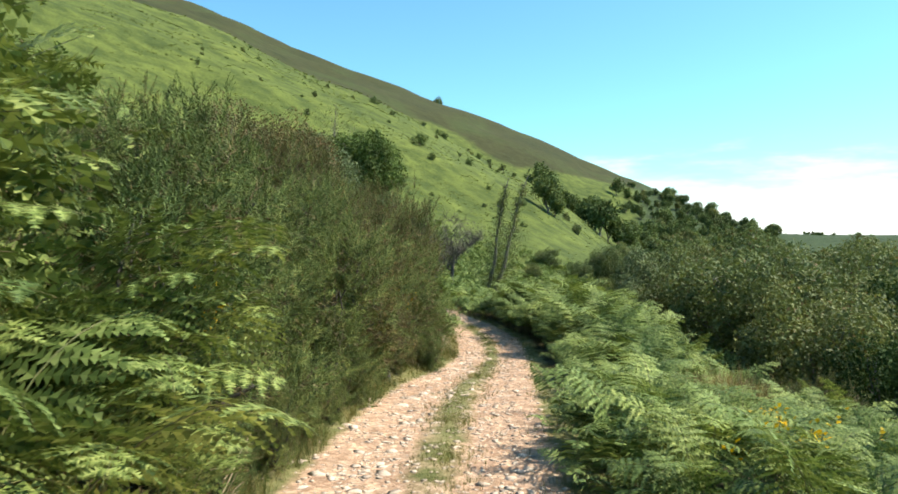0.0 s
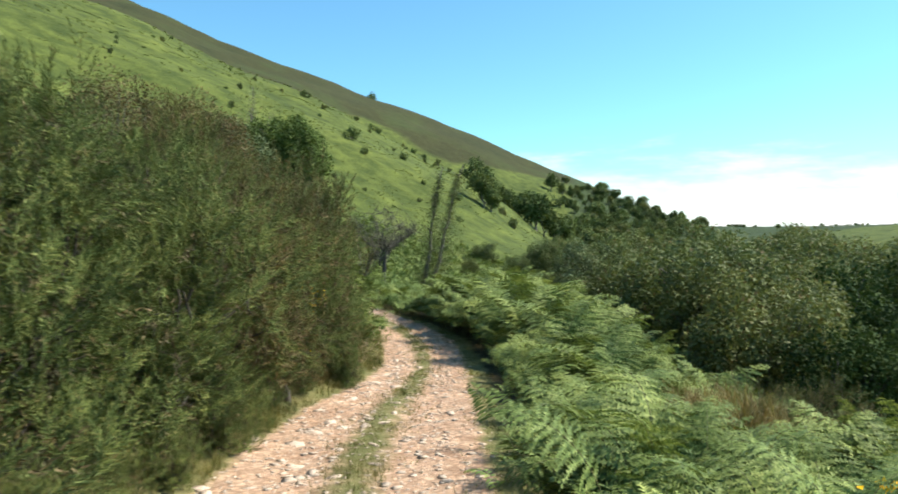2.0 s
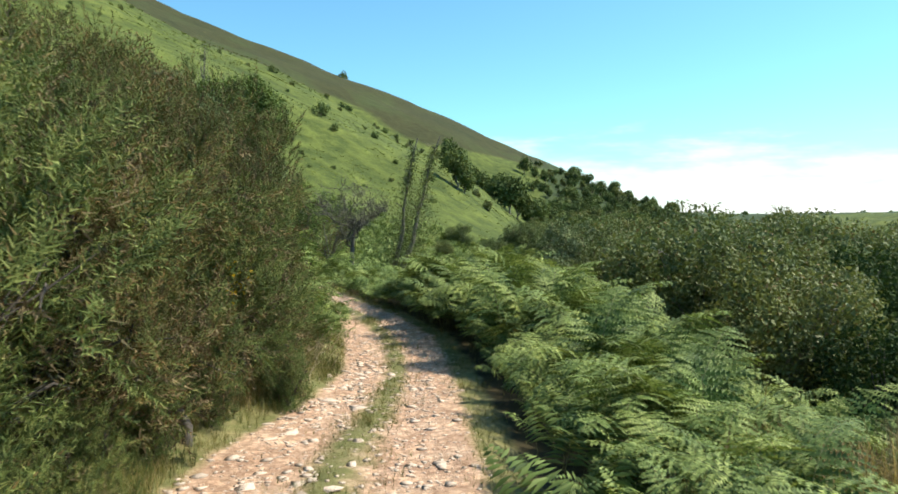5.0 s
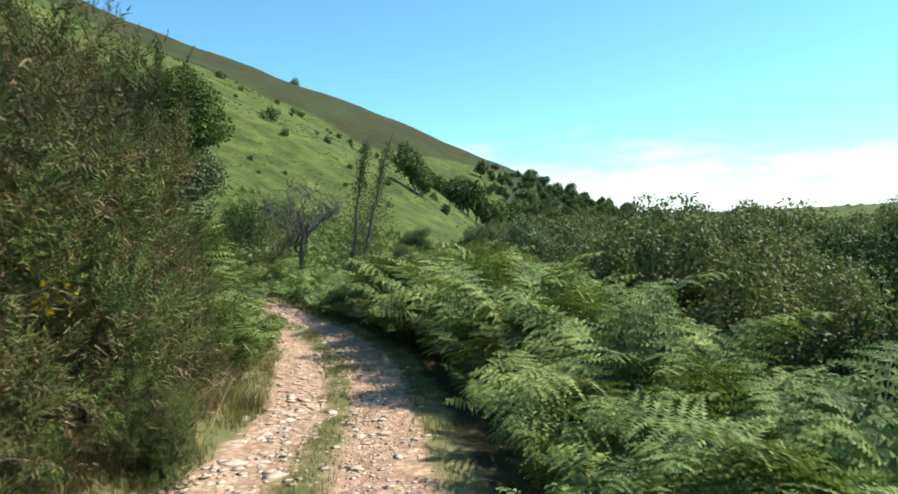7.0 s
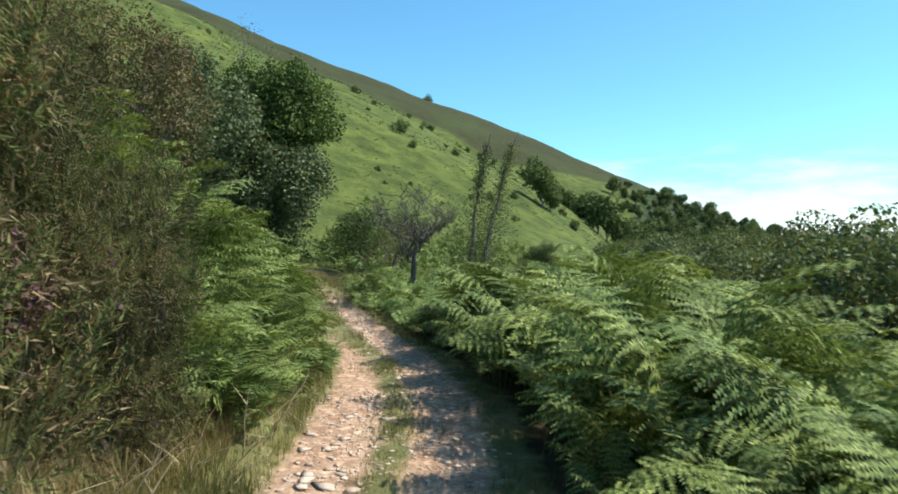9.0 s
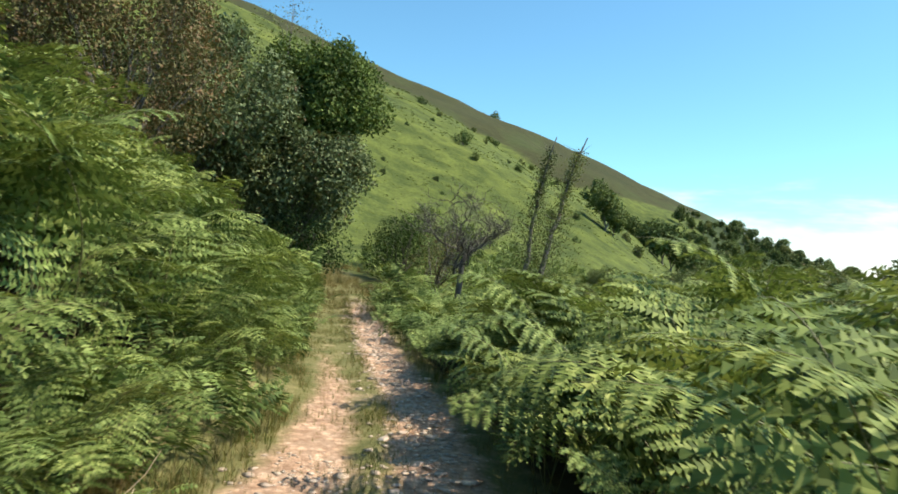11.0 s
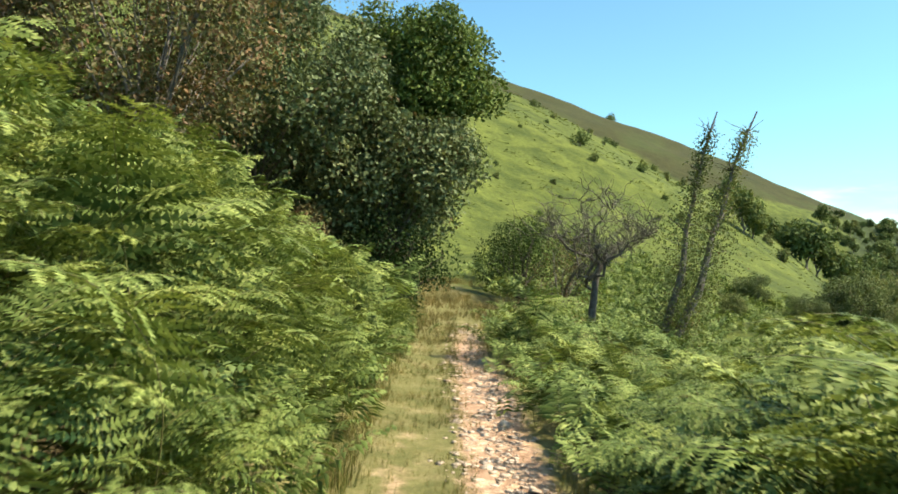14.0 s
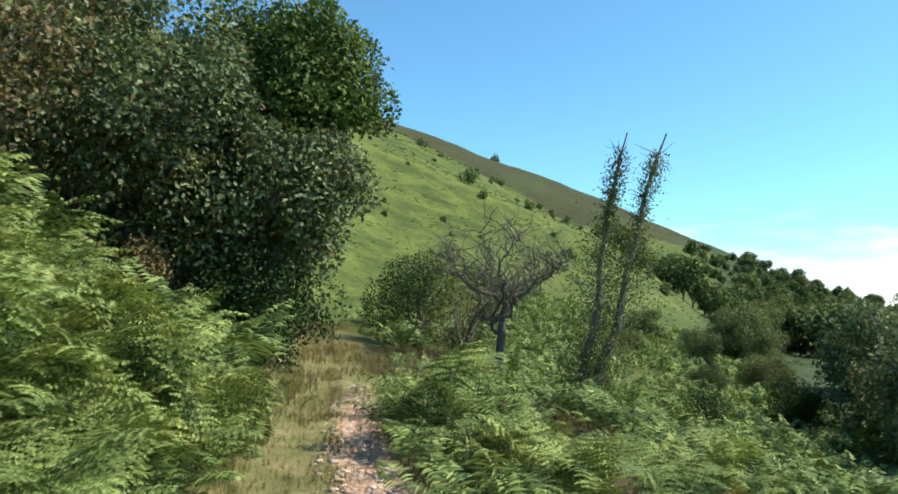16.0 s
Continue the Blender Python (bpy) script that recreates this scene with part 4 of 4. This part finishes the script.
# the line of trees down the hollow behind the spur, and the lone ones on the green shoulder
for az, d, s in ((8.0, 158, 0.66), (8.7, 160, 0.62), (9.6, 158, 0.5), (10.3, 157, 0.48), (11.0, 160, 0.5), (11.7, 156, 0.42), (12.5, 150, 0.6), (13.3, 146, 0.74), (14.0, 149, 0.7), (14.8, 152, 0.6), (15.6, 160, 0.62), (14.3, 262, 0.7),
                 (8.9, 96, 0.5), (9.5, 98, 0.38), (17.3, 310, 0.42), (18.2, 318, 0.5), (16.4, 175, 0.7), (17.2, 190, 0.75), (18.6, 300, 0.62), (19.6, 305, 0.7), (20.6, 300, 0.72), (21.8, 306, 0.85), (23.0, 300, 0.75), (24.2, 306, 0.6)):
    by_bearing(FAR_OAK, int(rf.integers(3)), az, d, s * (1.45 if d < 200 else 1.1), rf.uniform(0, 360))
for az, d, s in ((-0.8, 144, 0.85), (-1.3, 146, 0.8), (-2.6, 147, 0.7), (2.4, 145, 0.7), (3.4, 144, 0.65), (4.6, 146, 0.7), (5.6, 143, 0.6), (1.5, 104, 0.7), (-2.2, 90, 0.65), (4.5, 84, 0.6), (6.5, 90, 0.55), (-5.5, 132, 0.7), (0.5, 125, 0.45), (10.5, 105, 0.7), (11.5, 98, 0.85), (-3.2, 96, 1.0), (-7.0, 140, 0.9)):
    by_bearing(FAR_THORN, int(rf.integers(2)), az, d, s, rf.uniform(0, 360))
by_bearing(FAR_THORN, 1, -1.2, 326, 2.6, 40, 3.5)
for i in range(60):
    by_bearing(FAR_THORN, int(rf.integers(2)), rf.uniform(-24, 9), rf.uniform(70, 160), rf.uniform(0.2, 0.5), rf.uniform(0, 360))
for i in range(230):
    az = rf.uniform(15.0, 27)
    by_bearing(FAR_WOOD, int(rf.integers(3)), az, rf.uniform(85, 315), rf.uniform(0.5, 0.85) * (0.6 if az < 18 else 1.0), rf.uniform(0, 360))
for i in range(60):
    by_bearing(FAR_WOOD, int(rf.integers(3)), rf.uniform(24, 33), rf.uniform(80, 200), rf.uniform(0.35, 0.55), rf.uniform(0, 360))
for i in range(60):
    by_bearing(FAR_WOOD, int(rf.integers(3)), rf.uniform(22, 46), rf.uniform(700, 1200), rf.uniform(0.5, 0.9), rf.uniform(0, 360), 2.2)


def slope_scrub():
    """Ferns and low scrub that roughen the green slope."""
    r = np.random.default_rng(88)
    n = 9000
    az, d = np.radians(r.uniform(-32, 24, n)), 35 + 122 * r.uniform(0, 1, n) ** 0.75
    x, y = HUB[0] + d * np.sin(az), HUB[1] + d * np.cos(az)
    ok = wave(x, y, 95, 26) + r.normal(0, 0.5, n) > -0.2
    x, y, d = x[ok], y[ok], d[ok]
    v, f = [], []
    for i in range(14):
        o = unit(r.normal(0, 1, 3) * np.array([1, 1, 0.5]) + np.array([0, 0, 0.5]))
        t = unit(np.cross(o, r.normal(0, 1, 3)))
        b = o * np.array([1, 1, 0.7]) * r.uniform(0.5, 1)
        q = len(v)
        v += [b - t * 0.35, b + t * 0.35, b + np.cross(o, t) * 0.6 + o * 0.15]
        f.append((q, q + 1, q + 2))
    heap = Heap()
    at = np.stack([x, y, height(x, y) - 0.05], -1)
    heap.scatter(np.array(v) * np.array([1, 1, 0.5]), np.array(f), at, upright(r.uniform(0, 6.3, len(x))), r.uniform(0.15, 0.4, len(x)) * np.interp(d, [35, 150], [0.7, 1.0]))
    tagged(new("hillside_scrub", heap.mesh("hillside_scrub", SCRUB)), "low green fern and scrub roughening the far hillside", "scrub", kind="stuff")


slope_scrub()


# ---------------------------------------------------------------- grass
def tuft_shape(r, blades, lean):
    v, f = [], []
    for i in range(blades):
        a = r.uniform(0, 6.28)
        d = np.array([np.cos(a), np.sin(a), 0])
        s = np.array([-np.sin(a), np.cos(a), 0]) * r.uniform(0.006, 0.012)
        b = d * r.uniform(0, 0.12)
        h, o = r.uniform(0.6, 1.0), r.uniform(0.15, lean)
        q = len(v)
        m_ = b + d * o * 0.35 + np.array([0, 0, h * 0.6])
        v += [b - s, b + s, m_ - s * 0.7, m_ + s * 0.7, b + d * o + np.array([0, 0, h * (1.0 if o < 0.5 else 0.75)])]
        f += [(q, q + 1, q + 3), (q, q + 3, q + 2), (q + 2, q + 3, q + 4)]
    return np.array(v), np.array(f)


def grass(name, x, y, tall, material, label, blades=7, lean=0.7, seed=3):
    r = np.random.default_rng(seed)
    heap = Heap()
    at = np.stack([x, y, height(x, y) - 0.01], -1)
    for k in range(4):
        q = np.arange(len(x)) % 4 == k
        v, f = tuft_shape(r, blades, lean)
        heap.scatter(v, f, at[q], upright(r.uniform(0, 6.3, q.sum())), tall[q] * r.uniform(0.6, 1.3, q.sum()))
    return tagged(new(name, heap.mesh(name, material)), label, "grass", kind="stuff")


def plant_grass():
    r = np.random.default_rng(14)
    n = 26000
    y = r.uniform(1, 34, n)
    left, right = path_edges(y)
    w = right - left
    pick = r.uniform(0, 1, n)
    later = np.clip((y - 16.6) / 6, 0, 1)
    x = np.where(pick < 0.44, left + w * (0.52 + r.normal(0, 0.1, n)), np.where(pick < 0.62, right + 0.12 + r.normal(0, 0.16, n), left - 0.15 - np.abs(r.normal(0, 0.28, n)) + r.uniform(0, 0.2, n)))
    spread = (r.uniform(0, 1, n) < later * 0.75)
    x = np.where(spread, left - 0.3 + r.uniform(0, 1, n) * (w * 0.62 + 0.3), x)
    patchy = wave(x, y, 90, 1.2) + r.normal(0, 0.4, n) > -0.25
    tall = np.where(x < left, 0.15, np.where(x > right, np.where(y < 20, 0.09, 0.16), 0.075)) * (1 + 0.35 * wave(x, y, 91, 1.5))
    grass("grass", x[patchy], y[patchy], np.clip(tall[patchy], 0.04, 0.4), GRASS, "short tufted grass along the path and its verges")
    n = 5200
    y = np.concatenate([26 + 18 * r.uniform(0, 1, n // 2) ** 0.8, r.uniform(24, 44, n - n // 2)])
    left, right = path_edges(y)
    x = np.where(np.arange(n) < n // 2, left + r.uniform(-1.2, 1.8, n), right + r.uniform(0.0, 5.5, n))
    ok = wave(x, y, 92, 4) > -0.3
    grass("dry_grass", x[ok], y[ok], np.where(np.arange(n) < n // 2, np.interp(y, [26, 34], [0.1, 0.24]), 0.3)[ok], DRY, "dry rust-brown tussock grass at the bend", blades=11, lean=0.6)
    n = 900
    y = r.uniform(10.5, 17.0, n)
    left, _ = path_edges(y)
    x = left - 0.35 - np.abs(r.normal(0, 0.25, n))
    grass("dry_grass", x, y, np.full(n, 0.26), DRY, "dry straw-coloured grass under the gorse", blades=7, lean=0.9, seed=8)
    n = 700
    x, y = 3.6 + r.normal(0, 0.45, n), 8.9 + r.normal(0, 0.8, n)
    grass("dry_grass", x, y, np.full(n, 0.6), DRY, "dry brown grass showing between the bracken", blades=7, lean=0.6, seed=9)


plant_grass()


# ---------------------------------------------------------------- dry stalks, heather, ragwort
def dry_stalk(seed, x, y, rise, reach, turn):
    r = np.random.default_rng(seed)
    heap = Heap()
    tube(heap, limb((0, 0, -0.03), (0.05, reach, rise), 0.02, 6, r), np.linspace(0.006, 0.002, 6), 4)
    for _ in range(3):
        b = r.uniform(0.3, 0.9)
        p = np.array([0.05 * b, reach * b, rise * b])
        tube(heap, limb(p, p + r.normal(0, 0.09, 3), 0.01, 3, r), (0.003, 0.002, 0.001), 3)
    ob = new("dry_stalk", heap.mesh("dry_stalk", STRAW))
    ob.matrix_basis = pose(x, y, ground_at(x, y), 0, 0, turn)
    return tagged(ob, "dead straw-coloured bracken stalk leaning by the path", "stalk", "dead stalks on the verge")


rk = np.random.default_rng(71)
for i in range(26):
    y = (2.6, 13.2, 14.0)[i % 3] + rk.uniform(0, 2.2)
    l0 = float(path_edges(np.array([y]))[0][0])
    dry_stalk(500 + i, l0 - rk.uniform(0.15, 0.6), y, rk.uniform(0.15, 0.6), rk.uniform(0.2, 0.55), rk.uniform(200, 330))


def flowering(name, seed, x, y, tall, count, size, material, label, stems=9, spread=0.16):
    r = np.random.default_rng(seed)
    top = tagged(new(name), label, "flower")
    stalks, bloom = Heap(), Heap()
    tips = []
    for _ in range(stems):
        e = np.array([*r.normal(0, spread, 2), tall * r.uniform(0.7, 1.05)])
        tube(stalks, limb((0, 0, -0.02), e, 0.012, 5, r), np.linspace(0.005, 0.002, 5), 3)
        tips.append(e)
    tips = np.array(tips)
    at = tips[r.integers(0, stems, count)] + r.normal(0, 0.035, (count, 3)) - np.array([0, 0, 0.02])
    v, f = leaf_shape(1.0, 0.8)
    bloom.scatter(v, f, at, facing(r.normal(0, 1, (count, 3)), unit(r.normal(0, 0.5, (count, 3)) + np.array([0, 0, 1]))), size * r.uniform(0.7, 1.3, count))
    part("stem", stalks.mesh("stem", STEM), top)
    part("blossom", bloom.mesh("blossom", material), top)
    top.matrix_basis = pose(x, y, ground_at(x, y))
    return top


flowering("ragwort", 91, 2.0, 4.0, 0.62, 90, 0.035, FLOWER, "yellow-flowered ragwort standing among the bracken")
flowering("ragwort", 92, 2.3, 4.5, 0.55, 60, 0.035, FLOWER, "yellow-flowered ragwort standing among the bracken", stems=6)
flowering("heather", 93, -0.75, 13.9, 1.25, 500, 0.035, HEATHER, "purple-brown flowering heather beside the gorse", stems=26, spread=0.28)


# ---------------------------------------------------------------- stones
def stone_shape(r, flat):
    bm = bmesh.new()
    bmesh.ops.create_icosphere(bm, subdivisions=1, radius=1.0)
    for v in bm.verts:
        v.co = v.co * (1 + r.normal(0, 0.26))
        v.co.z *= flat
    vs = np.array([v.co[:] for v in bm.verts])
    fs = np.array([[v.index for v in f.verts] for f in bm.faces])
    bm.free()
    return vs, fs


RS = np.random.default_rng(19)
SHAPES = [stone_shape(RS, f) for f in (0.09, 0.13, 0.18, 0.11, 0.15)]


def scatter_gravel():
    r = np.random.default_rng(20)
    n = 10000
    y = 1 + 31 * r.uniform(0, 1, n)
    left, right = path_edges(y)
    u = np.where(r.uniform(0, 1, n) < 0.55, r.normal(0.24, 0.15, n), r.normal(0.76, 0.13, n))
    u = np.where(y > 18, r.normal(0.75, 0.13, n), u)
    x = left + u * (right - left)
    s = np.clip(r.lognormal(-4.25, 0.55, n), 0.006, 0.06)
    at = np.stack([x, y, height(x, y) + s * 0.1], -1)
    heap = Heap()
    for k in range(5):
        q = np.arange(n) % 5 == k
        heap.scatter(*SHAPES[k], at[q], upright(r.uniform(0, 6.3, q.sum())), s[q])
    tagged(new("gravel", heap.mesh("gravel", STONE)), "loose pale gravel and grit on the path", "gravel", kind="stuff")
    meshes = [mesh_of("stone", v, f, STONE) for v, f in SHAPES]
    for i in range(190):
        y = 3 + 25 * r.uniform(0, 1) ** 0.9
        l_, r_ = (float(e[0]) for e in path_edges(np.array([y])))
        u = r.normal(0.22, 0.12) if r.uniform() < 0.7 and y < 17 else r.normal(0.7, 0.16)
        x, s = l_ + u * (r_ - l_), r.uniform(0.02, 0.065)
        ob = new("stone", meshes[int(r.integers(5))])
        ob.matrix_basis = pose(x, y, ground_at(x, y) + s * 0.1, r.normal(0, 8), r.normal(0, 8), r.uniform(0, 360)) @ Matrix.Scale(s, 4)
        tagged(ob, "pale angular stone set in the path", "stone", "stones on the path")

    for i in range(95):
        y = 3.5 + 12 * r.uniform(0, 1)
        l_, r_ = (float(e[0]) for e in path_edges(np.array([y])))
        x, s = l_ + r.normal(0.22, 0.13) * (r_ - l_), r.uniform(0.05, 0.13)
        ob = new("flat_stone", meshes[int(r.integers(5))])
        ob.matrix_basis = pose(x, y, ground_at(x, y) - 0.004, r.normal(0, 6), r.normal(0, 6), r.uniform(0, 360)) @ Matrix.Diagonal((s, s * 0.7, s * 0.55, 1))
        tagged(ob, "flat pale stone slab bedded in the worn rut", "stone", "slabs in the rut")


scatter_gravel()
